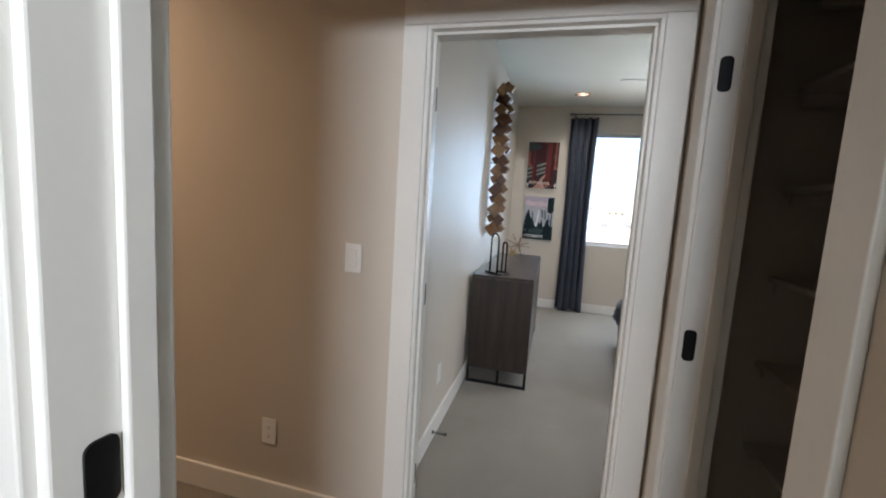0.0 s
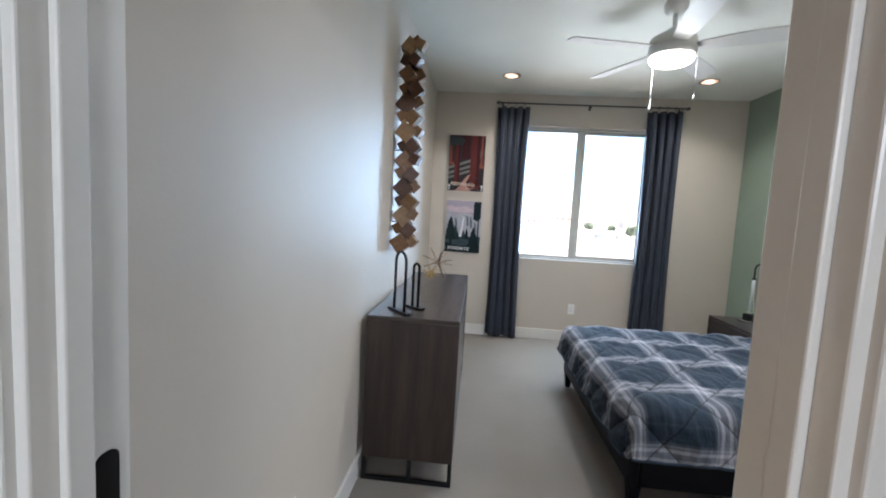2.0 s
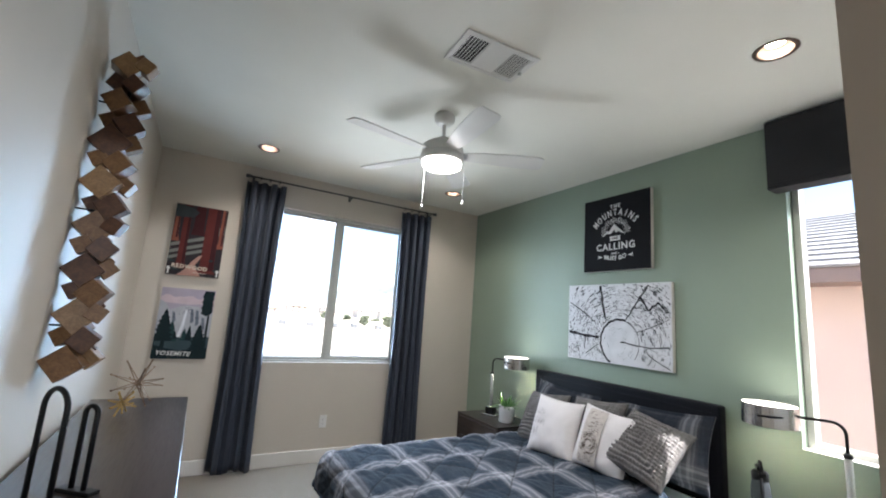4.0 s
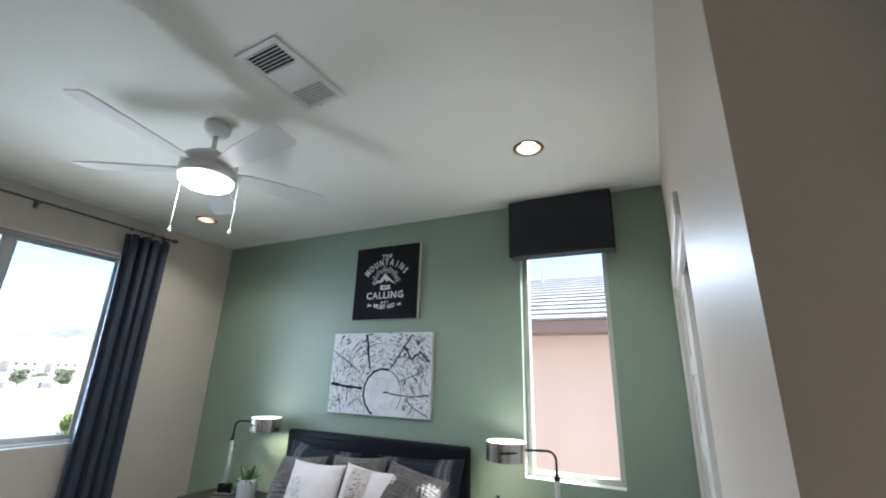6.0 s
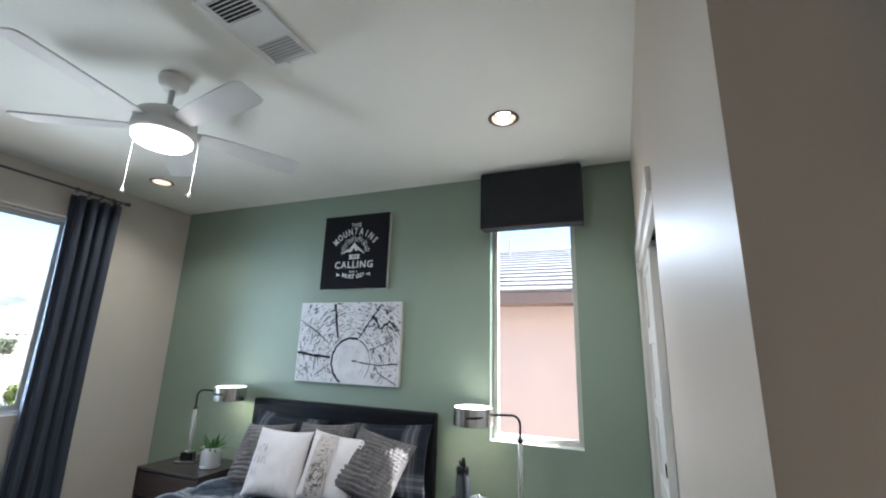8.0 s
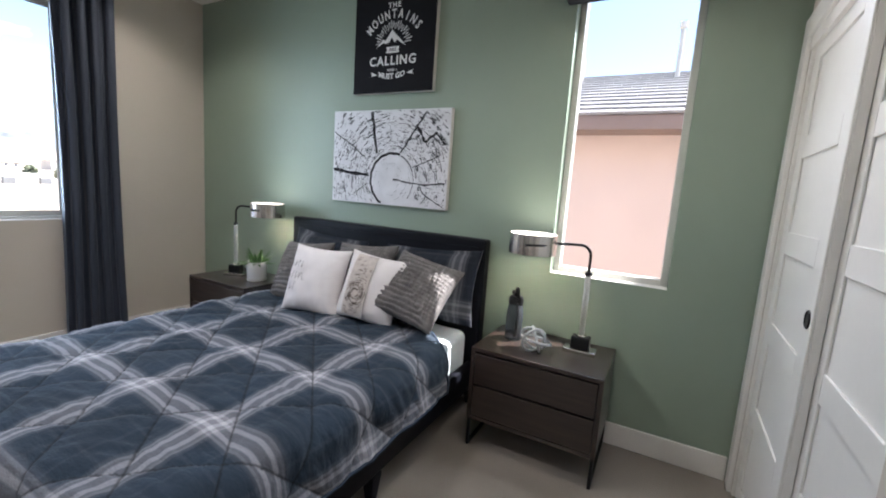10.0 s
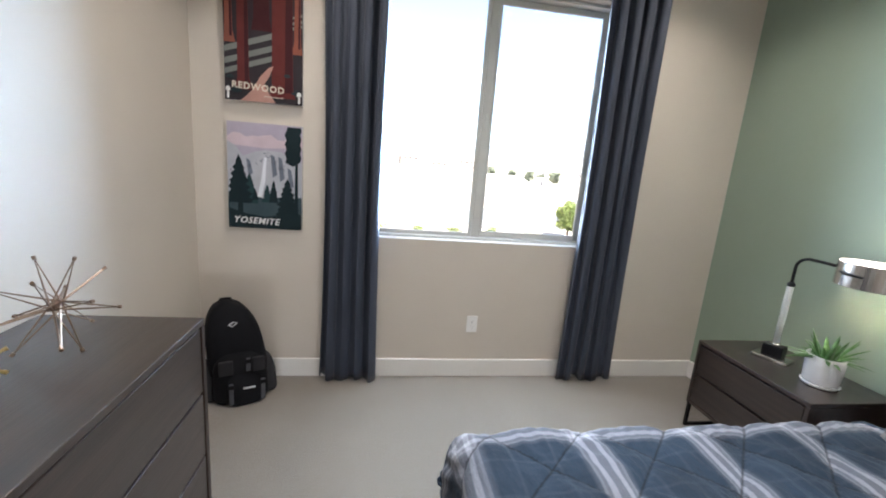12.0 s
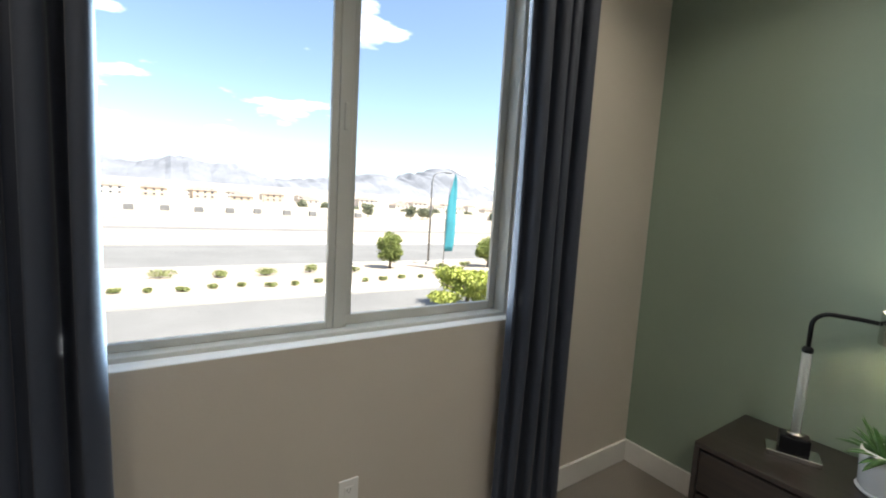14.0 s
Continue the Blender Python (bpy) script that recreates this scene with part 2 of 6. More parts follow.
QUILT = plaid_material("quilted_plaid_cloth", True)
HEM = plain("navy_hem_cloth", (0.014, 0.028, 0.050), 0.85, vary=0.2, scale=9, fine=260, relief=0.4)
SHEET = plain("pale_blue_sheet", (0.60, 0.68, 0.72), 0.85, vary=0.04, scale=8, fine=300, relief=0.2)
WHITECLOTH = plain("white_cotton", (0.74, 0.71, 0.71), 0.9, vary=0.05, scale=7, fine=280, relief=0.3)
INK = plain("grey_ink", (0.24, 0.22, 0.22), 0.9, vary=0.1, relief=0.0)
KNIT = plain("grey_knit", (0.17, 0.16, 0.155), 0.95, vary=0.25, scale=14, fine=170, relief=0.7, depth=0.004)
CERAMIC = plain("white_ceramic", (0.72, 0.72, 0.72), 0.25, vary=0.02, relief=0.0)
SOIL = plain("potting_soil", (0.03, 0.022, 0.016), 0.95, vary=0.3, relief=0.5)
LEAF = plain("succulent_leaf", (0.07, 0.17, 0.045), 0.45, vary=0.25, scale=30, relief=0.1)
PACK = plain("black_nylon", (0.006, 0.006, 0.008), 0.8, Specular_IOR_Level=0.2, vary=0.2, scale=10, fine=260, relief=0.4, depth=0.002)
PACKGREY = plain("grey_nylon", (0.012, 0.0125, 0.015), 0.8, vary=0.15, scale=10, fine=260, relief=0.3)
WEBBING = plain("grey_webbing", (0.07, 0.07, 0.08), 0.8, vary=0.1, fine=300, relief=0.3)
FAN_GLOW = glow("fan_diffuser_glow", (1.0, 0.93, 0.84), 3.0)
CAN_GLOW = glow("can_lamp_glow", (1.0, 0.92, 0.82), 22.0)
BULB_GLOW = glow("bulb_glow", (1.0, 0.88, 0.70), 24.0)
TOP_GLOW = glow("lit_upper_diffuser", (1.0, 0.93, 0.82), 1.2)
CAN_TRIM = plain("can_baffle", (0.10, 0.065, 0.045), 0.4, 0.3, vary=0.05, relief=0.0)


# ---- mesh helpers ----
def part(name, bm, material, parent=None, label="", smooth=False):
    """One bmesh as one mesh object, under a thing or a part."""
    bmesh.ops.recalc_face_normals(bm, faces=bm.faces)
    me = bpy.data.meshes.new(name)
    bm.to_mesh(me)
    bm.free()
    if smooth:
        me.shade_smooth()
    for mt in material if isinstance(material, (list, tuple)) else (material,):
        me.materials.append(mt)
    ob = new(name, me)
    if parent is not None:
        ob.parent = parent
    return tagged(ob, label)


def thing(name, at=(0, 0, 0), turn=0.0, label="", category="", group="", kind=""):
    ob = new(name)
    ob.empty_display_size = 0.1
    ob.matrix_basis = pose(*at, 0, 0, turn)
    return tagged(ob, label, category, group, kind)


def box(x0, x1, y0, y1, z0, z1, bevel=0.0, seg=2, bm=None):
    own = bmesh.new()
    bmesh.ops.create_cube(own, size=1, matrix=Matrix.LocRotScale(((x0 + x1) / 2, (y0 + y1) / 2, (z0 + z1) / 2), None, (abs(x1 - x0), abs(y1 - y0), abs(z1 - z0))))
    if bevel:
        bmesh.ops.bevel(own, geom=own.edges[:], offset=bevel, segments=seg, profile=0.5, affect="EDGES")
    if bm is None:
        return own
    join(bm, own)
    return bm


def join(bm, other, m=None):
    me = bpy.data.meshes.new("joint")
    if m is not None:
        other.transform(m)
    other.to_mesh(me)
    other.free()
    bm.from_mesh(me)
    bpy.data.meshes.remove(me)
    return bm


def lathe(profile, at=(0, 0, 0), seg=32, bm=None):
    bm = bm or bmesh.new()
    rings = []
    for r, z in profile:
        if r < 1e-5:
            rings.append([bm.verts.new((at[0], at[1], at[2] + z))])
        else:
            rings.append([bm.verts.new((at[0] + r * math.cos(a), at[1] + r * math.sin(a), at[2] + z)) for a in (2 * math.pi * k / seg for k in range(seg))])
    for a, b in zip(rings, rings[1:]):
        for k in range(seg):
            q = [a[k % len(a)], a[(k + 1) % len(a)], b[(k + 1) % len(b)], b[k % len(b)]]
            q = list(dict.fromkeys(q))
            if len(q) > 2:
                bm.faces.new(q)
    return bm


def tube(points, r, seg=8, bm=None, closed=False):
    """A round bar through points; r may be a list."""
    bm = bm or bmesh.new()
    pts = [Vector(p) for p in points]
    count = len(pts)
    rs = r if isinstance(r, (list, tuple)) else [r] * count
    rings, side = [], None
    for k, p in enumerate(pts):
        if closed:
            d = (pts[(k + 1) % count] - pts[k - 1]).normalized()
        else:
            d = (pts[min(k + 1, count - 1)] - pts[max(k - 1, 0)]).normalized()
        if side is None:
            side = d.orthogonal().normalized()
        side = (side - d * side.dot(d)).normalized()
        up = d.cross(side)
        rings.append([bm.verts.new(p + rs[k] * (math.cos(a) * side + math.sin(a) * up)) for a in (2 * math.pi * j / seg for j in range(seg))])
    pairs = list(zip(rings, rings[1:])) + ([(rings[-1], rings[0])] if closed else [])
    for a, b in pairs:
        for j in range(seg):
            bm.faces.new((a[j], a[(j + 1) % seg], b[(j + 1) % seg], b[j]))
    if not closed:
        bm.faces.new(rings[0][::-1])
        bm.faces.new(rings[-1])
    return bm


def prism(outline, depth, place, bm=None):
    """A flat outline (u, v) given depth; place turns (u, v, w) into a point."""
    bm = bm or bmesh.new()
    low, high = [bm.verts.new(place(u, v, 0)) for u, v in outline], [bm.verts.new(place(u, v, depth)) for u, v in outline]
    bm.faces.new(low[::-1])
    bm.faces.new(high)
    for k in range(len(low)):
        j = (k + 1) % len(low)
        bm.faces.new((low[k], low[j], high[j], high[k]))
    return bm


def slab(u, v, w, holes, place):
    """A slab over u and v between w's two values, with rectangular holes (u0, u1, v0, v1)."""
    us = sorted({*u, *(h[k] for h in holes for k in (0, 1))})
    vs = sorted({*v, *(h[k] for h in holes for k in (2, 3))})
    us, vs = [a for a in us if u[0] <= a <= u[1]], [a for a in vs if v[0] <= a <= v[1]]

    def solid(i, j):
        if not (0 <= i < len(us) - 1 and 0 <= j < len(vs) - 1):
            return False
        cu, cv = (us[i] + us[i + 1]) / 2, (vs[j] + vs[j + 1]) / 2
        return not any(h[0] < cu < h[1] and h[2] < cv < h[3] for h in holes)

    bm, made = bmesh.new(), {}

    def at(i, j, k):
        if (i, j, k) not in made:
            made[i, j, k] = bm.verts.new(place(us[i], vs[j], w[k]))
        return made[i, j, k]

    for i in range(len(us) - 1):
        for j in range(len(vs) - 1):
            if not solid(i, j):
                continue
            for k in (0, 1):
                bm.faces.new([at(i, j, k), at(i + 1, j, k), at(i + 1, j + 1, k), at(i, j + 1, k)])
            for di, dj, a, b in ((-1, 0, (0, 0), (0, 1)), (1, 0, (1, 0), (1, 1)), (0, -1, (0, 0), (1, 0)), (0, 1, (0, 1), (1, 1))):
                if not solid(i + di, j + dj):
                    p, q = (i + a[0], j + a[1]), (i + b[0], j + b[1])
                    bm.faces.new([at(*p, 0), at(*q, 0), at(*q, 1), at(*p, 1)])
    return bm


def across_y(u, v, w):
    return (u, w, v)


def across_x(u, v, w):
    return (w, u, v)


def flat(u, v, w):
    return (u, v, w)


def letters(text, size, place, spread=1.0, bold=0.0, parent=None, name="lettering", material=None, arc=None, slant=0.0):
    """Words in the built-in font as one thin mesh; place turns (u, v, w) into a point. arc: a radius on which the letters stand."""
    whole = bmesh.new()

    def glyphs(body):
        cu = bpy.data.curves.new("words", "FONT")
        cu.body, cu.size, cu.extrude, cu.offset, cu.space_character = body, size, 0.0004, bold, spread
        cu.resolution_u, cu.shear = 2, slant
        cu.align_x, cu.align_y = "CENTER", "CENTER"
        ob = bpy.data.objects.new("words", cu)
        scene.collection.objects.link(ob)
        me = bpy.data.meshes.new_from_object(ob)
        out = bmesh.new()
        out.from_mesh(me)
        bpy.data.objects.remove(ob)
        bpy.data.curves.remove(cu)
        bpy.data.meshes.remove(me)
        return out

    if arc is None:
        join(whole, glyphs(text))
    else:
        radius, step = arc
        for k, ch in enumerate(text):
            a = (len(text) - 1) / 2 * step - k * step
            join(whole, glyphs(ch), Matrix.Translation((-radius * math.sin(a), radius * math.cos(a) - radius, 0)) @ Matrix.Rotation(a, 4, "Z") @ Matrix.Diagonal((0.72, 1, 1, 1)))
    for v in whole.verts:
        v.co = place(*v.co)
    return part(name, whole, material, parent)


# ---- structure ----
H = 2.743          # ceiling
EAST, NORTH = 3.343, 7.2
CANS = [(0.79, 6.6), (2.615, 6.61), (2.551, 3.724)]
HALL_CANS = [(-1.85, 2.1)]


def structure(name, bm, material, label, category, smooth=False):
    return tagged(part(name, bm, material, smooth=smooth), label, category, kind="structure")


structure("floor", box(-3.1, 3.49, -0.7, 7.36, -0.15, 0.0), CARPET, "soft grey-beige cut-pile carpet over the floor", "floor")
structure("ceiling", slab((-3.1, 3.49), (-0.7, 7.36), (H, H + 0.14), [(x - 0.07, x + 0.07, y - 0.07, y + 0.07) for x, y in CANS + HALL_CANS], flat), CEIL,
          "flat white painted ceiling with recessed lamps", "ceiling")
WIN = (0.90, 2.405, 0.922, 2.405)
structure("wall_north", slab((-0.12, 3.49), (0, H), (NORTH, NORTH + 0.16), [WIN], across_y), WALL, "greige painted wall with a wide window", "wall")
WIN2 = (3.42, 4.01, 0.89, 2.60)
structure("wall_east", slab((-0.7, NORTH), (0, H), (EAST, EAST + 0.147), [WIN2], across_x), GREEN, "sage green accent wall with a narrow window", "wall")
structure("wall_west", box(-0.12, 0.0, 2.905, NORTH, 0, H), WALL, "long plain greige painted wall", "wall")
DOOR = (0.098, 0.88, 0.0, 2.03)
structure("wall_door", slab((-3.0, 1.0), (0, H), (2.79, 2.905), [DOOR], across_y), WALL, "greige painted wall round the bedroom doorway", "wall")
LINEN = (1.985, 2.607, 0.0, 2.03)
structure("wall_hall_east", slab((1.655, 2.789), (0, H), (0.972, 1.087), [LINEN], across_x), WALL, "greige painted hall wall with a linen closet doorway", "wall")
structure("wall_return", box(1.0, 1.115, 2.79, 3.03, 0, H), WALL, "short greige wall between the doorway and the closet", "wall")
SLIDE = (1.98, 3.25, 0.0, 2.03)
# the closet wall stands a little out of square
SKEW = Matrix.Translation((1.0, 3.105, 0)) @ Matrix.Rotation(radians(-1.6), 4, "Z") @ Matrix.Translation((-1.0, -3.07, 0))
wall_closet = structure("wall_closet", slab((1.0, EAST), (0, H), (2.955, 3.07), [SLIDE], across_y), WALL, "greige painted wall with a sliding-door closet", "wall")
wall_closet.matrix_basis = SKEW
BATH = (0.182, 0.96, 0.0, 2.03)
structure("wall_hall_south", slab((-3.0, EAST), (0, H), (1.54, 1.655), [BATH], across_y), WALL, "greige painted wall round the first doorway", "wall")
structure("wall_south", box(-3.0, EAST, -0.7, -0.58, 0, H), WALL, "plain painted wall behind the walk", "wall")
structure("wall_hall_west", box(-3.1, -3.0, -0.7, 2.905, 0, H), WALL, "plain painted wall at the hall's end", "wall")
structure("wall_linen_back", box(1.75, 1.85, 1.655, 2.955, 0, H), WALL, "plain back wall of the linen closet", "wall")


def baseboard(name, x0, x1, y0, y1):
    bm = box(x0, x1, y0, y1, 0.0, 0.122, 0.003, 1)
    return structure(name, bm, TRIM, "flat white painted baseboard along the carpet", "baseboard")


baseboard("baseboard_north", 0.016, EAST - 0.016, NORTH - 0.015, NORTH)
baseboard("baseboard_east", EAST - 0.015, EAST, 3.06, NORTH)
baseboard("baseboard_west", 0.0, 0.015, 2.925, NORTH)
baseboard("baseboard_hall", -3.0, 0.028, 2.775, 2.79)
baseboard("baseboard_return", 0.985, 1.0, 2.925, 3.104)
baseboard("baseboard_closet", 0.985, 1.975, 3.07, 3.085).matrix_basis = SKEW
baseboard("baseboard_hall_south", -3.0, 0.108, 1.655, 1.67)


def door_frame(name, u0, u1, top, w0, w1, place, label, faces=(0, 1), stop=0.6):
    """Casings, jambs and stops round an opening from u0 to u1 in a wall from w0 to w1."""
    t = tagged(new(name), label, "door frame", kind="structure")
    cw, ct, jt = 0.088, 0.017, 0.019

    def bar(nm, ua, ub, va, vb, wa, wb, bev=0.003):
        a, b = place(ua, va, wa), place(ub, vb, wb)
        lo, hi = [min(p, q) for p, q in zip(a, b)], [max(p, q) for p, q in zip(a, b)]
        part(nm, box(lo[0], hi[0], lo[1], hi[1], lo[2], hi[2], bev, 2), TRIM, t)

    for side in faces:
        wa, wb = ((w0 - ct, w0), (w1, w1 + ct))[side]
        for ua, ub in ((u0 - cw + 0.006, u0 + 0.006), (u1 - 0.006, u1 + cw - 0.006)):
            bar("casing", ua, ub, 0.0, top - 0.008, wa, wb)
        bar("casing", u0 - cw + 0.006, u1 + cw - 0.006, top - 0.006, top + cw - 0.006, wa, wb)
    for ua, ub in ((u0, u0 + jt), (u1 - jt, u1)):
        bar("jamb", ua, ub, 0.0, top - jt, w0 - 0.004, w1 + 0.004)
    bar("jamb", u0, u1, top - jt, top, w0 - 0.004, w1 + 0.004)
    sa = w0 + (w1 - w0) * stop
    for ua, ub in ((u0 + jt, u0 + jt + 0.011), (u1 - jt - 0.011, u1 - jt)):
        bar("door_stop", ua, ub, 0.0, top - jt - 0.012, sa, sa + 0.034)
    bar("door_stop", u0 + jt, u1 - jt, top - jt - 0.011, top - jt, sa, sa + 0.034)
    return t


def rounded_plate(w, h, r, seg=4):
    pts = []
    for cx, cy, a0 in ((w - r, h - r, 0), (-w + r, h - r, 90), (-w + r, -h + r, 180), (w - r, -h + r, 270)):
        pts += [(cx + r * math.cos(radians(a0 + 90 * k / seg)), cy + r * math.sin(radians(a0 + 90 * k / seg))) for k in range(seg + 1)]
    return pts


frame_1 = door_frame("door_frame_1", DOOR[0], DOOR[1], DOOR[3], 2.79, 2.905, across_y, "white painted door frame with black hinge leaves, no door hung", stop=0.22)
for z in (0.25, 1.03, 1.79):
    part("hinge_leaf", prism(rounded_plate(0.016, 0.045, 0.012), 0.003, lambda u, v, w, z=z: (DOOR[0] + 0.0195 + w, 2.872 + u, z + v)), BLACKMETAL, frame_1, "black metal hinge leaf")
part("strike_plate", prism(rounded_plate(0.015, 0.03, 0.01), 0.003, lambda u, v, w: (DOOR[1] - 0.0195 - w, 2.878 + u, 0.93 + v)), BLACKMETAL, frame_1, "black metal strike plate")
frame_2 = door_frame("door_frame_2", LINEN[0], LINEN[1], LINEN[3], 0.972, 1.087, across_x, "white painted linen closet frame with black hinge leaves", (0,), stop=0.5)
for z in (0.26, 1.045, 1.783):
    part("hinge_leaf", prism(rounded_plate(0.016, 0.045, 0.012), 0.003, lambda u, v, w, z=z: (0.994 + u, LINEN[1] - 0.0195 - w, z + v)), BLACKMETAL, frame_2, "black metal hinge leaf")
frame_3 = door_frame("door_frame_3", BATH[0], BATH[1], BATH[3], 1.54, 1.655, across_y, "white painted door frame with a black strike plate", stop=0.5)
part("strike_plate", prism(rounded_plate(0.016, 0.035, 0.01), 0.003, lambda u, v, w: (BATH[0] + 0.0195 + w, 1.578 + u, 1.135 + v)), BLACKMETAL, frame_3, "black metal strike plate")


# sliding closet doors
def sliding_door(x0, x1, y, label):
    t = thing("sliding_door", ((x0 + x1) / 2, y, 0.012), 0, label, "door", "sliding closet doors")
    w, h = (x1 - x0) / 2, 1.985
    part("panel", box(-w, w, -0.014, 0.012, 0, h, 0.002, 1), TRIM, t)
    for sx in (-1, 1):
        part("stile", box(sx * w - (0.09 if sx > 0 else 0), sx * w + (0.09 if sx < 0 else 0), 0.012, 0.02, 0, h, 0.002, 1), TRIM, t)
    for k in range(6):
        z = k * (h - 0.09) / 5
        part("rail", box(-w + 0.09, w - 0.09, 0.012, 0.02, z, z + 0.09, 0.002, 1), TRIM, t)
    pull = lathe([(0, 0.001), (0.02, 0.001), (0.028, 0.004), (0.03, 0.0)], seg=20)
    pull.transform(Matrix.Translation((-w + 0.045, 0.02, 0.98)) @ Matrix.Rotation(-math.pi / 2, 4, "X"))
    part("finger_pull", pull, BLACKMETAL, t, "round black finger pull")
    return t


door_a = sliding_door(SLIDE[0] + 0.022, 2.64, 3.0, "white panelled sliding closet door with black pull, closed")
door_b = sliding_door(2.60, SLIDE[1] - 0.022, 3.036, "white panelled sliding closet door beside the green wall")
for d in (door_a, door_b):
    d.matrix_basis = SKEW @ d.matrix_basis
frame_4 = tagged(new("closet_frame"), "white painted frame round the sliding closet doors", "door frame", kind="structure")
for x0, x1, z0, z1 in ((SLIDE[1] - 0.003, SLIDE[1] + 0.085, 0, 2.022), (SLIDE[0], SLIDE[1] + 0.085, 2.024, 2.112)):
    part("casing", box(x0, x1, 3.07, 3.087, z0, z1, 0.003), TRIM, frame_4)
part("track_fascia", box(SLIDE[0] + 0.001, SLIDE[1] - 0.001, 3.05, 3.072, 1.97, 2.029, 0.002), TRIM, frame_4)
for x0, x1 in ((SLIDE[0] + 0.001, SLIDE[0] + 0.019), (SLIDE[1] - 0.019, SLIDE[1] - 0.001)):
    part("jamb", box(x0, x1, 2.957, 3.068, 0, 1.968), TRIM, frame_4)

frame_4.matrix_basis = SKEW


# linen closet shelves
for z in (0.32, 0.62, 0.92, 1.22, 1.52, 1.84, 2.14):
    s = thing("closet_shelf", (1.45, 2.305, z), 0, "plain painted linen closet shelf on wall cleats", "shelf", "linen closet shelves")
    part("board", box(-0.13, 0.299, -0.648, 0.648, -0.018, 0, 0.002, 1), WALL, s)
    part("cleat", box(0.28, 0.299, -0.645, 0.645, -0.06, -0.0185, 0.002, 1), WALL, s)
    part("cleat", box(-0.11, 0.279, 0.63, 0.649, -0.06, -0.0185, 0.002, 1), WALL, s)


# ---- windows ----
def sash(parent, u0, u1, v0, v1, w0, w1, width, place, nm="window_frame"):
    f = None
    bars = [(u0, u0 + width, v0, v1), (u1 - width, u1, v0, v1), (u0 + width, u1 - width, v0, v0 + width), (u0 + width, u1 - width, v1 - width, v1)]
    for a in bars:
        p, q = place(a[0], a[2], w0), place(a[1], a[3], w1)
        lo, hi = [min(i, j) for i, j in zip(p, q)], [max(i, j) for i, j in zip(p, q)]
        f = part(nm, box(lo[0], hi[0], lo[1], hi[1], lo[2], hi[2], 0.003, 2), VINYL, parent)
    return f


def pane(parent, u0, u1, v0, v1, w, place):
    p, q = place(u0, v0, w), place(u1, v1, w + 0.004)
    lo, hi = [min(i, j) for i, j in zip(p, q)], [max(i, j) for i, j in zip(p, q)]
    g = part("pane", box(lo[0], hi[0], lo[1], hi[1], lo[2], hi[2]), PANE, parent, "clear glass pane")
    g.visible_shadow = False
    return g


window_1 = tagged(new("window_1"), "almond vinyl sliding window with two clear panes", "window", kind="structure")
sash(window_1, WIN[0] + 0.001, WIN[1] - 0.001, WIN[2] + 0.001, WIN[3] - 0.001, 7.262, 7.345, 0.018, across_y)
sash(window_1, 0.920, 1.632, WIN[2] + 0.020, WIN[3] - 0.020, 7.302, 7.322, 0.024, across_y, "sliding_sash")
part("meeting_stile", box(1.6325, 1.680, 7.298, 7.3225, WIN[2] + 0.020, WIN[3] - 0.020, 0.003, 2), VINYL, window_1)
sash(window_1, 1.6505, 2.386, WIN[2] + 0.020, WIN[3] - 0.020, 7.326, 7.343, 0.036, across_y, "fixed_sash")
part("meeting_stile", box(1.687, 1.706, 7.325, 7.342, WIN[2] + 0.057, WIN[3] - 0.057, 0.002, 2), VINYL, window_1)
pane(window_1, 0.940, 1.634, WIN[2] + 0.040, WIN[3] - 0.040, 7.310, across_y)
pane(window_1, 1.704, 2.353, WIN[2] + 0.054, WIN[3] - 0.054, 7.332, across_y)
part("latch", box(1.648, 1.664, 7.288, 7.302, 1.62, 1.71, 0.004), VINYL, window_1)
part("window_sill", box(WIN[0] + 0.001, WIN[1] - 0.001, 7.2, 7.261, WIN[2] + 0.0005, WIN[2] + 0.004, 0.001, 1), TRIM, window_1)

window_2 = tagged(new("window_2"), "narrow almond vinyl fixed window", "window", kind="structure")
sash(window_2, WIN2[0] + 0.001, WIN2[1] - 0.001, WIN2[2] + 0.001, WIN2[3] - 0.001, EAST + 0.07, EAST + 0.14, 0.034, across_x)
pane(window_2, WIN2[0] + 0.03, WIN2[1] - 0.03, WIN2[2] + 0.03, WIN2[3] - 0.03, EAST + 0.1, across_x)
part("window_sill", box(EAST + 0.001, EAST + 0.07, WIN2[0] + 0.001, WIN2[1] - 0.001, WIN2[2] + 0.0005, WIN2[2] + 0.004), TRIM, window_2)


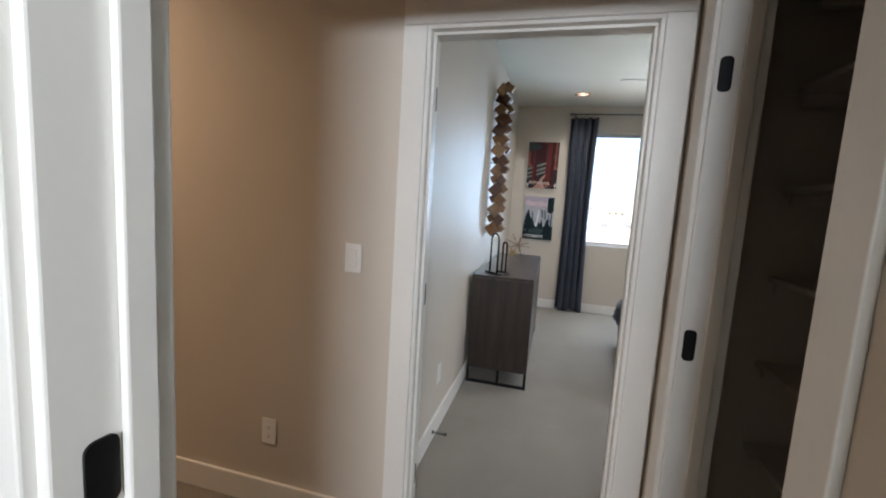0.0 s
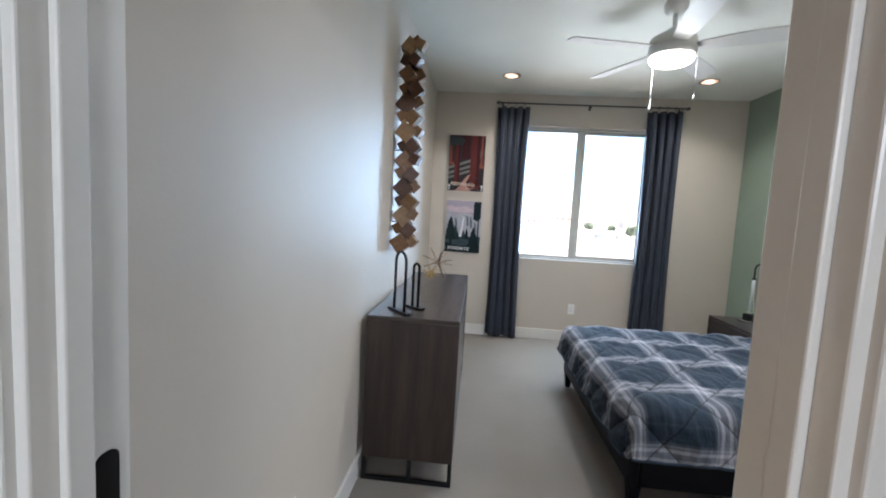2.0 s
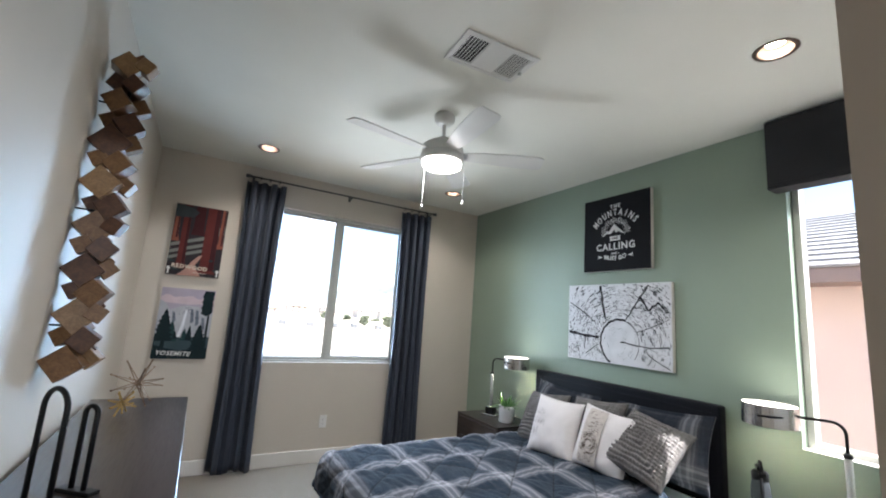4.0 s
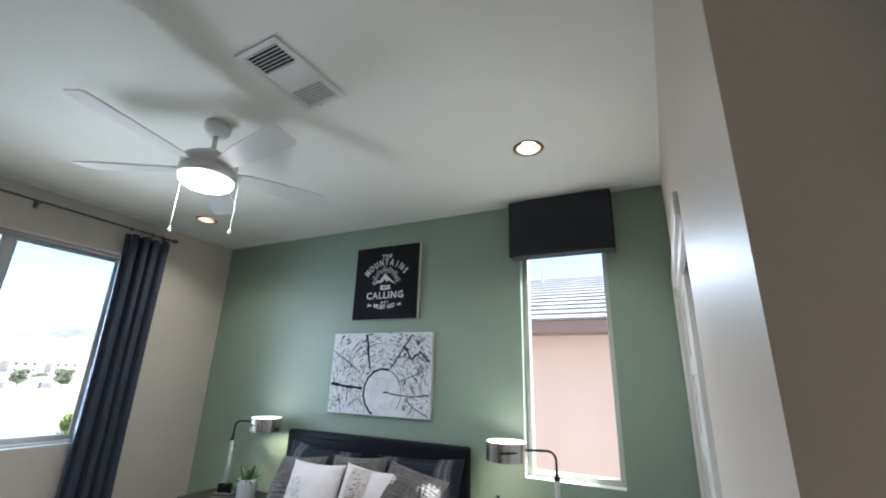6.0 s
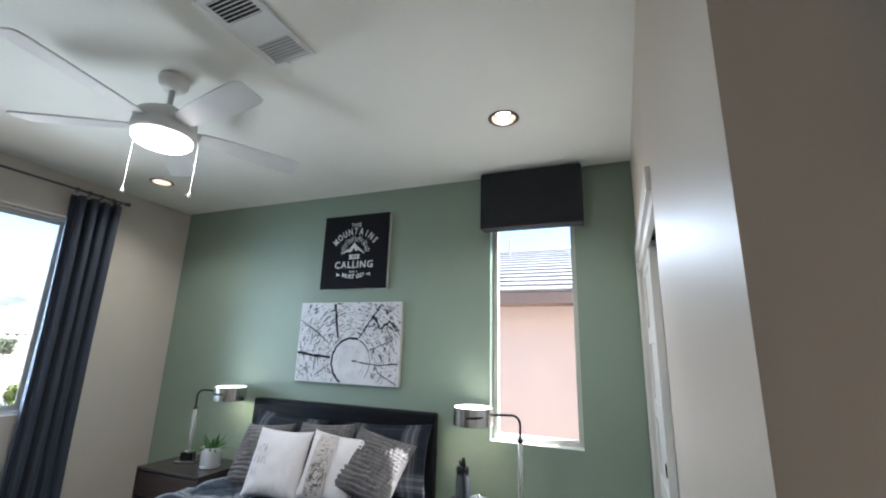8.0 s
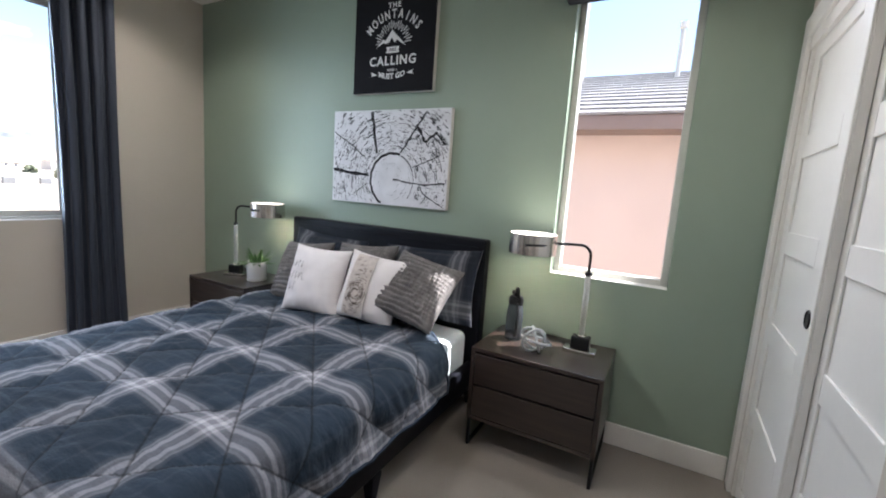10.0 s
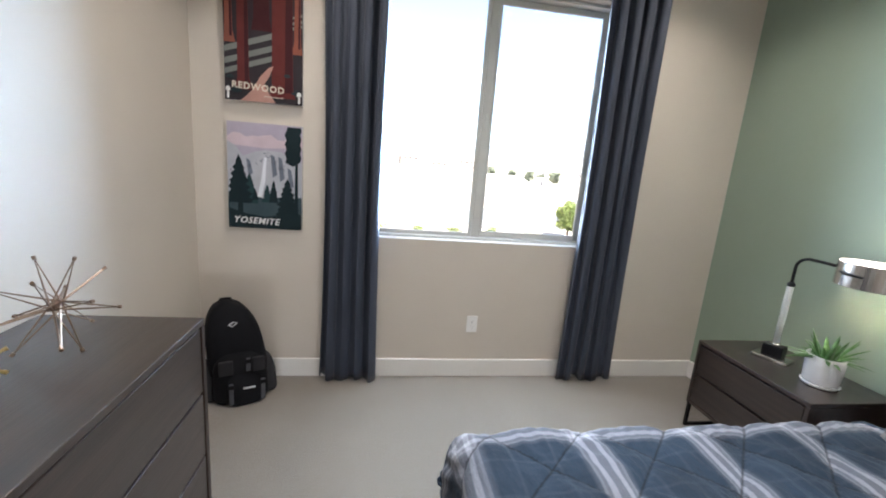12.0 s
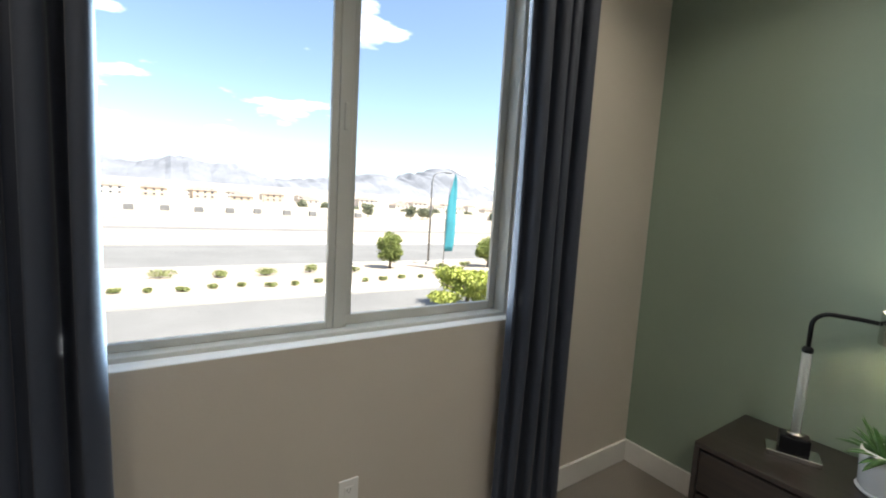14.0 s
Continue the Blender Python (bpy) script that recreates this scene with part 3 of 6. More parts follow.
# ---- curtains ----
def curtain(x0, x1, lean, label, seed):
    t = thing("curtain", ((x0 + x1) / 2, 7.115, 0.0), 0, label, "curtain", "window curtains")
    rng = random.Random(seed)
    folds, nu, nv, w = 4, 110, 36, (x1 - x0) / 2
    ph = [rng.uniform(-0.5, 0.5) for _ in range(folds + 2)]
    bm, rows = bmesh.new(), []
    for j in range(nv + 1):
        f = j / nv
        z = 0.012 + (2.575 - 0.012) * f
        row = []
        for i in range(nu + 1):
            s = i / nu
            wave = math.sin(2 * math.pi * folds * s + ph[int(s * folds)] * 0.35 + 0.3 * math.sin(3 * f + seed))
            amp = (0.72 + 0.28 * min(1, 2.5 * f)) * 0.040 + 0.012 * math.sin(9 * s + seed) + 0.010 * (1 - f) * math.sin(5 * s + 2 * seed)
            sharp = math.copysign(abs(wave) ** 0.95, wave)
            wide = 1.0 + lean * (1 - f) * 0.16 - 0.10 * math.sin(math.pi * f)
            x = (s * 2 - 1) * w * wide + 0.010 * math.cos(2 * math.pi * folds * s * 2 + 2 * f)
            row.append(bm.verts.new((x, sharp * amp + 0.004 * math.sin(5 * f + 7 * s), z + ((0.014 * math.sin(11 * s + seed) + 0.010) * max(0, 1 - f * 8)))))
        rows.append(row)
    for a, b in zip(rows, rows[1:]):
        for i in range(nu):
            bm.faces.new((a[i], a[i + 1], b[i + 1], b[i]))
    c = part("panel", bm, CURTAIN, t, smooth=True)
    s = c.modifiers.new("cloth", "SOLIDIFY")
    s.thickness, s.offset = 0.004, 0
    for k in range(folds):
        x = -w + (k + 0.25) * 2 * w / folds
        ring = tube([(x, 0.020 * math.cos(a), 2.615 + 0.020 * math.sin(a)) for a in (2 * math.pi * i / 16 for i in range(16))], 0.0028, 6, closed=True)
        part("ring", ring, BLACKMETAL, t, "dark metal curtain ring")
    return t


curtain(0.70, 1.04, 0.1, "dark slate-blue pleated curtain, drawn open beside the window", 1)
curtain(2.285, 2.63, 0.5, "dark slate-blue pleated curtain by the green wall's corner", 4)
rod = thing("curtain_rod", (1.68, 7.115, 2.62), 0, "dark grey metal curtain rod on three wall brackets", "curtain rod")
part("pole", tube([(-0.97, 0, 0), (0.99, 0, 0)], 0.0085, 14), PEWTER, rod, smooth=True)
for x in (-0.985, 1.005):
    part("finial", box(x - 0.018, x + 0.018, -0.017, 0.017, -0.014, 0.014, 0.004), PEWTER, rod)
for x in (-0.93, 0.01, 0.95):
    b = box(x - 0.012, x + 0.012, 0.075, 0.083, -0.035, 0.03, 0.003)
    tube([(x, 0.078, -0.018), (x, 0.0, -0.018), (x, -0.004, -0.012)], 0.006, 8, b)
    part("bracket", b, PEWTER, rod)

val = thing("window_valance", (EAST, 3.705, 2.31), 0, "charcoal cloth roman shade, drawn up at the window's head", "window shade")
bm = box(-0.112, -0.002, -0.352, 0.352, 0.025, 0.42, 0.012, 3)
for v in bm.verts:
    if v.co.x < -0.05:
        v.co.x += 0.004 * math.sin(16 * v.co.y)
part("shade_cloth", bm, VALANCE, val)
for k in range(3):
    part("fold", box(-0.122 + 0.004 * k, -0.006, -0.35, 0.35, -0.002 + 0.016 * k, 0.016 + 0.016 * k, 0.007, 3), VALANCE, val)


# ---- electric plates ----
def wall_plate(at, turn, kind):
    label = {"switch": "white rocker light switch plate", "outlet": "white duplex outlet plate", "blank": "white outlet plate with rocker face"}[kind]
    t = thing("light_switch" if kind == "switch" else "wall_outlet", at, turn, label, "switch" if kind == "switch" else "outlet")
    part("plate", box(-0.0355, 0.0355, -0.006, -0.0005, -0.058, 0.058, 0.0025, 2), PLATE, t)
    if kind == "switch":
        bm = box(-0.0165, 0.0165, -0.0085, -0.0055, -0.033, 0.033, 0.0015, 1)
        for v in bm.verts:
            if v.co.y < -0.007:
                v.co.y -= 0.05 * v.co.z * 0.6
        part("rocker", bm, PLATE, t)
    else:
        part("insert", box(-0.0165, 0.0165, -0.0075, -0.0055, -0.033, 0.033, 0.001, 1), PLATE, t)
        for z in (-0.019, 0.019):
            for x in (-0.006, 0.006):
                part("slot", box(x - 0.001, x + 0.001, -0.0079, -0.0072, z - 0.003, z + 0.005), SLOT, t)
            part("slot", box(-0.002, 0.002, -0.0079, -0.0072, z - 0.010, z - 0.0065), SLOT, t)
    for z in (-0.047, 0.047):
        part("screw", box(-0.002, 0.002, -0.0066, -0.0058, z - 0.002, z + 0.002, 0.0004, 1), PLATE, t)
    return t


wall_plate((1.67, NORTH, 0.373), 0, "outlet")
wall_plate((0.0, 3.655, 0.365), 90, "outlet")
wall_plate((-0.157, 2.79, 1.162), 0, "switch")
wall_plate((-0.535, 2.79, 0.355), 0, "outlet")
plate = wall_plate((1.55, 3.07, 1.09), 180, "switch")
plate.matrix_basis = SKEW @ plate.matrix_basis
stop = thing("door_stop_spring", (0.015, 3.53, 0.055), 0, "small black sprung door stop on the baseboard", "door stop")
part("base", tube([(0, 0, 0), (0.006, 0, 0)], 0.011, 12), BLACKMETAL, stop)
part("spring", tube([(0.006 + 0.07 * k / 60, 0.006 * math.cos(k * 0.9), 0.006 * math.sin(k * 0.9)) for k in range(61)], 0.0016, 5), BLACKMETAL, stop)
part("tip", tube([(0.074, 0, 0), (0.088, 0, 0)], 0.007, 10), BLACKMETAL, stop)


# ---- ceiling fittings ----
def can_light(x, y):
    t = thing("recessed_light", (x, y, H), 0, "lit recessed ceiling lamp with a bronze baffle", "ceiling light", "recessed lamps")
    part("trim_ring", lathe([(0.068, 0.0005), (0.084, -0.0005), (0.087, -0.003), (0.083, -0.006), (0.07, -0.005), (0.066, 0.0)], seg=36), CAN_TRIM, t, smooth=True)
    # flange and top plate are added to stop light leaking through the square hole
    part("flange", lathe([(0.0865, 0.0), (0.0885, -0.002), (0.100, -0.002), (0.103, 0.0)], seg=36), CEIL, t, "white flange added to cover the hole's corners", smooth=True)
    part("housing", box(-0.085, 0.085, -0.085, 0.085, 0.1405, 0.146), VENTDARK, t, "unseen plate added above the ceiling to keep light out")
    part("baffle", lathe([(0.0665, -0.004), (0.064, 0.02), (0.058, 0.05), (0.0, 0.052)], seg=36), CAN_TRIM, t, "bronze-toned baffle", smooth=True)
    part("lens", lathe([(0.0, 0.030), (0.024, 0.031), (0.038, 0.036), (0.041, 0.05)], seg=32), CAN_GLOW, t, "glowing frosted lens", smooth=True)
    return t


for x, y in CANS + HALL_CANS:
    can_light(x, y)

vent = thing("ceiling_vent", (1.554, 4.521, H), -3, "white ceiling air vent with two louvred grilles", "vent")
vent_bm = slab((-0.2, 0.2), (-0.118, 0.118), (-0.008, -0.0005), [(-0.178, -0.066, -0.092, 0.092), (0.066, 0.178, -0.092, 0.092)], flat)
part("frame", vent_bm, WHITEMETAL, vent)
part("raised_rim", slab((-0.205, 0.205), (-0.123, 0.123), (-0.011, -0.004), [(-0.188, 0.188, -0.106, 0.106)], flat), WHITEMETAL, vent)
for gx in (-0.122, 0.122):
    # no duct is built: a near-black sheet gives the shade between the slats
    part("backing", box(gx - 0.056, gx + 0.056, -0.092, 0.092, -0.0015, -0.0008), VENTDARK, vent, "dark sheet painted as the duct's shade behind the slats")
    for k in range(7):
        x = gx - 0.05 + 0.1 * k / 6
        bm = box(-0.0055, 0.0055, -0.092, 0.092, -0.0006, 0.0006)
        bm.transform(Matrix.Translation((x, 0, -0.0062)) @ Matrix.Rotation(radians(38 if gx > 0 else -38), 4, "Y"))
        part("slat", bm, WHITEMETAL, vent)
part("lever", box(0.183, 0.2, 0.02, 0.035, -0.022, -0.008, 0.003), WHITEMETAL, vent)

smoke = thing("sprinkler_cover", (0.547, 4.571, H), 0, "small round white ceiling sprinkler cover", "sprinkler")
part("cover", lathe([(0, -0.012), (0.03, -0.012), (0.04, -0.008), (0.042, -0.001), (0, -0.0008)], seg=28), WHITEMETAL, smoke, smooth=True)

# ceiling fan
fan = thing("ceiling_fan", (1.675, 5.185, H), 0, "white five-blade ceiling fan with a lit round lamp", "ceiling fan")
part("canopy", lathe([(0, -0.001), (0.062, -0.001), (0.068, -0.012), (0.064, -0.045), (0.045, -0.066), (0.02, -0.072), (0, -0.072)], seg=36), WHITEMETAL, fan, smooth=True)
part("downrod", tube([(0, 0, -0.07), (0, 0, -0.165)], 0.0125, 16), WHITEMETAL, fan, smooth=True)
part("motor_housing", lathe([(0, -0.155), (0.03, -0.157), (0.05, -0.172), (0.095, -0.196), (0.128, -0.218), (0.134, -0.235), (0.134, -0.262), (0.126, -0.268), (0.126, -0.274), (0.136, -0.279),
                             (0.137, -0.318), (0.128, -0.326), (0, -0.326)], seg=48), WHITEMETAL, fan, smooth=True)
part("diffuser", lathe([(0.124, -0.322), (0.125, -0.345), (0.112, -0.358), (0.07, -0.365), (0, -0.367)], seg=48), FAN_GLOW, fan, "glowing frosted diffuser", smooth=True)
for k in range(5):
    a = radians(-26 + 72 * k)
    turn = Matrix.Rotation(a, 4, "Z")
    outline = [(0.15, -0.045), (0.30, -0.062), (0.50, -0.070), (0.625, -0.070), (0.652, -0.052), (0.655, 0.04), (0.648, 0.058), (0.62, 0.068), (0.45, 0.064), (0.28, 0.055), (0.15, 0.042)]
    bm = prism(outline, 0.007, lambda u, v, w: (u, v, w - 0.0035))
    bmesh.ops.bevel(bm, geom=bm.edges[:], offset=0.0015, segments=1, affect="EDGES")
    bm.transform(turn @ Matrix.Translation((0, 0, -0.272)) @ Matrix.Rotation(radians(-12), 4, "X"))
    blade = part("blade", bm, WHITEMETAL, fan)
    iron = box(0.10, 0.20, -0.028, 0.028, -0.003, 0.003, 0.002, 1)
    iron.transform(turn @ Matrix.Translation((0, 0, -0.266)) @ Matrix.Rotation(radians(-12), 4, "X"))
    part("blade_iron", iron, WHITEMETAL, blade)
for x, y, low in ((-0.066, 0.105, -0.585), (0.1, -0.115, -0.575)):
    chain = part("pull_chain", tube([(x * 0.95, y * 0.95, -0.31), (x, y, -0.33), (x, y, low)], 0.0012, 6), WHITEMETAL, fan)
    part("pull_knob", lathe([(0, 0.0), (0.003, -0.002), (0.0045, -0.014), (0.0095, -0.02), (0.0085, -0.03), (0, -0.034)], (x, y, low), 14), WHITEMETAL, chain, smooth=True)

# made-up bar body round the added fill lamp, out of view
fill_bar = thing("bath_fill_light", (0.92, -0.58, 1.95), 0, "unseen lit bar added behind the first doorway as fill light", "wall light")
part("back_plate", box(-0.33, 0.33, 0.0005, 0.03, -0.05, 0.05, 0.006), CHROME, fill_bar)
part("bar_shade", box(-0.3, 0.3, 0.031, 0.09, -0.045, 0.045, 0.015, 3), FAN_GLOW, fill_bar, "glowing bar of the added fill light")


# ---- furniture ----
def dresser():
    t = thing("dresser", (0.262, 5.219, 0.0), 0, "dark umber wood dresser with plank drawers on a black frame", "dresser")
    w, d, top, low = 0.232, 0.801, 0.86, 0.125       # half depth, half length
    part("top", box(-w, w, -d, d, top - 0.022, top, 0.003), DARKWOOD_Y, t)
    for sy in (-1, 1):
        part("side_panel", box(-w, w, sy * d - (0.022 if sy > 0 else 0), sy * d + (0.022 if sy < 0 else 0), low, top - 0.0225, 0.002), DARKWOOD_Z, t)
    part("bottom_panel", box(-w, w - 0.002, -d + 0.0225, d - 0.0225, low, low + 0.022, 0.002), DARKWOOD_Y, t)
    part("back_panel", box(-w, -w + 0.01, -d + 0.0225, d - 0.0225, low + 0.0225, top - 0.0225), DARKWOOD_Y, t)
    part("inner_body", box(-w + 0.0105, w - 0.03, -d + 0.023, d - 0.023, low + 0.023, top - 0.023), SLOT, t)
    rows = 3
    h = (top - 0.0225 - low - 0.0225) / rows
    for k in range(rows):
        for side in (0, 1):
            y0, y1 = (-d + 0.026, -0.004) if side == 0 else (0.004, d - 0.026)
            z0 = low + 0.0225 + k * h + 0.004
            part("drawer_front", box(w - 0.024, w - 0.003, y0, y1, z0, z0 + h - 0.010, 0.003), DARKWOOD_Y, t)
    # welded square-tube base
    def leg_bar(nm, x0, x1, y0, y1, z0, z1):
        part(nm, box(x0, x1, y0, y1, z0, z1, 0.0015, 1), BLACKMETAL, t)
    for sy in (-1, 1):
        y = sy * (d - 0.01)
        for x in (-w + 0.01, w - 0.01, 0.015):
            leg_bar("leg", x - 0.01, x + 0.01, y - 0.01, y + 0.01, 0.02, low - 0.0005)
        leg_bar("foot_rail", -w, w, y - 0.01, y + 0.01, 0.0, 0.02)
    for x in (-w + 0.01, w - 0.01):
        leg_bar("long_rail", x - 0.01, x + 0.01, -d + 0.0205, d - 0.0205, low - 0.0205, low - 0.0005)
    return t


dresser()


def nightstand(at, label):
    t = thing("nightstand", at, 0, label, "nightstand", "bedside nightstands")
    w, d, top, low = 0.228, 0.32, 0.535, 0.15
    part("top", box(-w, w, -d, d, top - 0.02, top, 0.003), DARKWOOD_Y, t)
    for sy in (-1, 1):
        part("side_panel", box(-w, w, sy * d - (0.02 if sy > 0 else 0), sy * d + (0.02 if sy < 0 else 0), low, top - 0.0205, 0.002), DARKWOOD_Y, t)
    part("bottom_panel", box(-w, w, -d + 0.0205, d - 0.0205, low, low + 0.018, 0.002), DARKWOOD_Y, t)
    part("back_panel", box(w - 0.01, w, -d + 0.0205, d - 0.0205, low + 0.0185, top - 0.0205), DARKWOOD_Y, t)
    part("inner_body", box(-w + 0.03, w - 0.0105, -d + 0.021, d - 0.021, low + 0.019, top - 0.021), SLOT, t)
    h = (top - 0.0205 - low - 0.0185) / 2
    for k in range(2):
        z0 = low + 0.0185 + k * h + 0.003
        part("drawer_front", box(-w + 0.002, -w + 0.024, -d + 0.023, d - 0.023, z0, z0 + h - 0.012, 0.003), DARKWOOD_Y, t)
    for sy in (-1, 1):
        y = sy * (d - 0.012)
        for x0, x1 in ((-w + 0.004, -w + 0.03), (w - 0.03, w - 0.004)):
            part("leg", tube([(x0 + 0.011 if x0 < 0 else x1 - 0.011, y, low - 0.0005), (x0 + 0.011 if x0 < 0 else x1 - 0.011, y, 0.0)], 0.011, 4), BLACKMETAL, t)
        part("foot_rail", box(-w + 0.016, w - 0.016, y - 0.008, y + 0.008, 0.0, 0.016, 0.0015, 1), BLACKMETAL, t)
    return t


NS1, NS2 = (3.09, 6.318, 0.0), (3.108, 3.935, 0.0)
nightstand(NS1, "dark wood two-drawer nightstand holding a lamp and plant")
nightstand(NS2, "dark wood two-drawer nightstand holding a lamp and bottle")


# ---- bed ----
BX0, BX1, BY0, BY1 = 1.345, 3.25, 4.385, 5.905
bed = thing("bed", (0, 0, 0), 0, "queen bed with black leather headboard and rails", "bed")


def cushion_panel(x0, x1, y0, y1, z0, z1, bev):
    return box(x0, x1, y0, y1, z0, z1, bev, 4)


part("headboard", cushion_panel(3.252, 3.336, 4.375, 5.962, 0.12, 1.038, 0.016), LEATHER, bed, smooth=True)
part("headboard_seam", tube([(3.2505, 4.42, 0.992), (3.2505, 5.918, 0.992)], 0.003, 6), LEATHER, bed)
for y0, y1 in ((BY0, BY0 + 0.05), (BY1 - 0.05, BY1)):
    part("side_rail", cushion_panel(BX0 + 0.052, BX1, y0, y1, 0.125, 0.29, 0.014), LEATHER, bed, smooth=True)
part("foot_rail", cushion_panel(BX0, BX0 + 0.05, BY0, BY1, 0.125, 0.29, 0.014), LEATHER, bed, smooth=True)
part("slat_base", box(BX0 + 0.052, BX1, BY0 + 0.052, BY1 - 0.052, 0.16, 0.20), DARKWOOD_Y, bed)
for x, y in ((BX0 + 0.035, BY0 + 0.035), (BX0 + 0.035, BY1 - 0.035), (2.3, BY0 + 0.03), (2.3, BY1 - 0.03), (3.29, BY0 + 0.035), (3.29, BY1 - 0.035)):
    bm = bmesh.new()
    bmesh.ops.create_cone(bm, cap_ends=True, segments=4, radius1=0.024, radius2=0.042, depth=0.125, matrix=Matrix.Translation((x, y, 0.0625)) @ Matrix.Rotation(radians(45), 4, "Z"))
    part("leg", bm, LEATHER, bed)

mattress = thing("mattress", (0, 0, 0), 0, "mattress under a pale blue fitted sheet", "mattress")
part("mattress_body", box(BX0 + 0.06, 3.245, BY0 + 0.055, BY1 - 0.055, 0.2, 0.485, 0.05, 5), SHEET, mattress, smooth=True)


def comforter():
    t = thing("comforter", (0, 0, 0), 0, "navy plaid quilted comforter with pale bands, spread over the bed", "comforter")
    top, rad, hang = 0.511, 0.085, 0.135
    xa, xb = BX0 - 0.012, 2.985        # foot fold, head edge
    ya, yb = BY0 - 0.014, BY1 + 0.014

    def fold(s, length):
        """From arc length past the flat part: how far out, how far down."""
        q = rad * math.pi / 2
        if s <= 0:
            return 0.0, 0.0
        if s < q:
            a = s / rad
            return rad * math.sin(a), rad * (1 - math.cos(a))
        return rad + 0.02 * (s - q) / max(hang, 0.01), rad + (s - q)

    q = rad * math.pi / 2
    x_flat0, y_flat0, y_flat1 = xa + rad, ya + rad, yb - rad
    nx, ny = 190, 190
    s_x = [x_flat0 - (q + hang) + (xb - x_flat0 + q + hang) * i / nx for i in range(nx + 1)]
    s_y = [y_flat0 - (q + hang) + (y_flat1 - y_flat0 + 2 * (q + hang)) * j / ny for j in range(ny + 1)]
    bm = bmesh.new()
    uvl = bm.loops.layers.uv.new("cloth")
    grid, cloth = [], {}
    for i, _ in enumerate(s_x):
        row = []
        for sy in s_y:
            # the head edge is drawn back towards the near side
            end = xb - 0.19 * min(1, max(0, (4.62 - sy) / 0.24)) + 0.012 * math.sin(9 * sy)
            sx = x_flat0 - (q + hang) + (end - x_flat0 + q + hang) * i / nx
            ox, dx = fold(x_flat0 - sx, q + hang)
            x = sx if sx >= x_flat0 else x_flat0 - ox
            if sy < y_flat0:
                oy, dy = fold(y_flat0 - sy, q + hang)
                y = y_flat0 - oy
            elif sy > y_flat1:
                oy, dy = fold(sy - y_flat1, q + hang)
                y = y_flat1 + oy
            else:
                y, dy = sy, 0.0
            drop = (dx ** 3 + dy ** 3) ** (1 / 3)
            drop = min(drop, rad + hang)
            crown = 0.018 * math.sin(math.pi * min(1, max(0, (sy - ya) / (yb - ya)))) * min(1, max(0, (sx - xa) / 0.3))
            v = bm.verts.new((x, y, top + crown - drop))
            cloth[v] = (sx, sy)
            row.append(v)
        grid.append(row)
    for i in range(nx):
        for j in range(ny):
            f = bm.faces.new((grid[i][j], grid[i + 1][j], grid[i + 1][j + 1], grid[i][j + 1]))
            for lp in f.loops:
                sx, sy = cloth[lp.vert]
                lp[uvl].uv = (sx - 1.75 + 4.1, sy - 4.63 + 4.1)
    bm.normal_update()
    for row in grid:
        for v in row:
            sx, sy = cloth[v]
            a, b = (sx + sy - 6.90) / 0.387, (sx - sy + 3.12) / 0.328
            puff = (abs(math.sin(math.pi * a)) * abs(math.sin(math.pi * b))) ** 0.28
            cell = noise.noise((math.floor(a) * 3.7, math.floor(b) * 5.3, 1.0))
            along = (sx * 0.95 + sy * (0.3 + cell))
            wr = noise.noise((sx * 7, sy * 7, 0.3)) * 0.008 + noise.noise((along * 30, (sy - sx) * 7, 2.1 + cell)) * 0.008
            pucker = 0.003 * math.sin(70 * (a - b) + 5 * cell) * (1 - puff)
            v.co += v.normal * ((0.030 + 0.007 * cell) * puff + wr * (0.3 + puff) + pucker)
    for v in bm.verts:
        v.co.z = max(v.co.z, 0.262)
    hems = [[v.co.copy() for v in grid[0][::3]], [v.co.copy() for v in grid[nx][::3]], [row[0].co.copy() for row in grid[::3]], [row[ny].co.copy() for row in grid[::3]]]
    me_ob = part("quilted_cover", bm, QUILT, t, smooth=True)
    for hem in hems:
        part("hem", tube(hem, 0.0075, 6), HEM, t, "navy stitched hem", smooth=True)
    s = me_ob.modifiers.new("thick", "SOLIDIFY")
    s.thickness, s.offset = 0.012, -1
    return t


comforter()


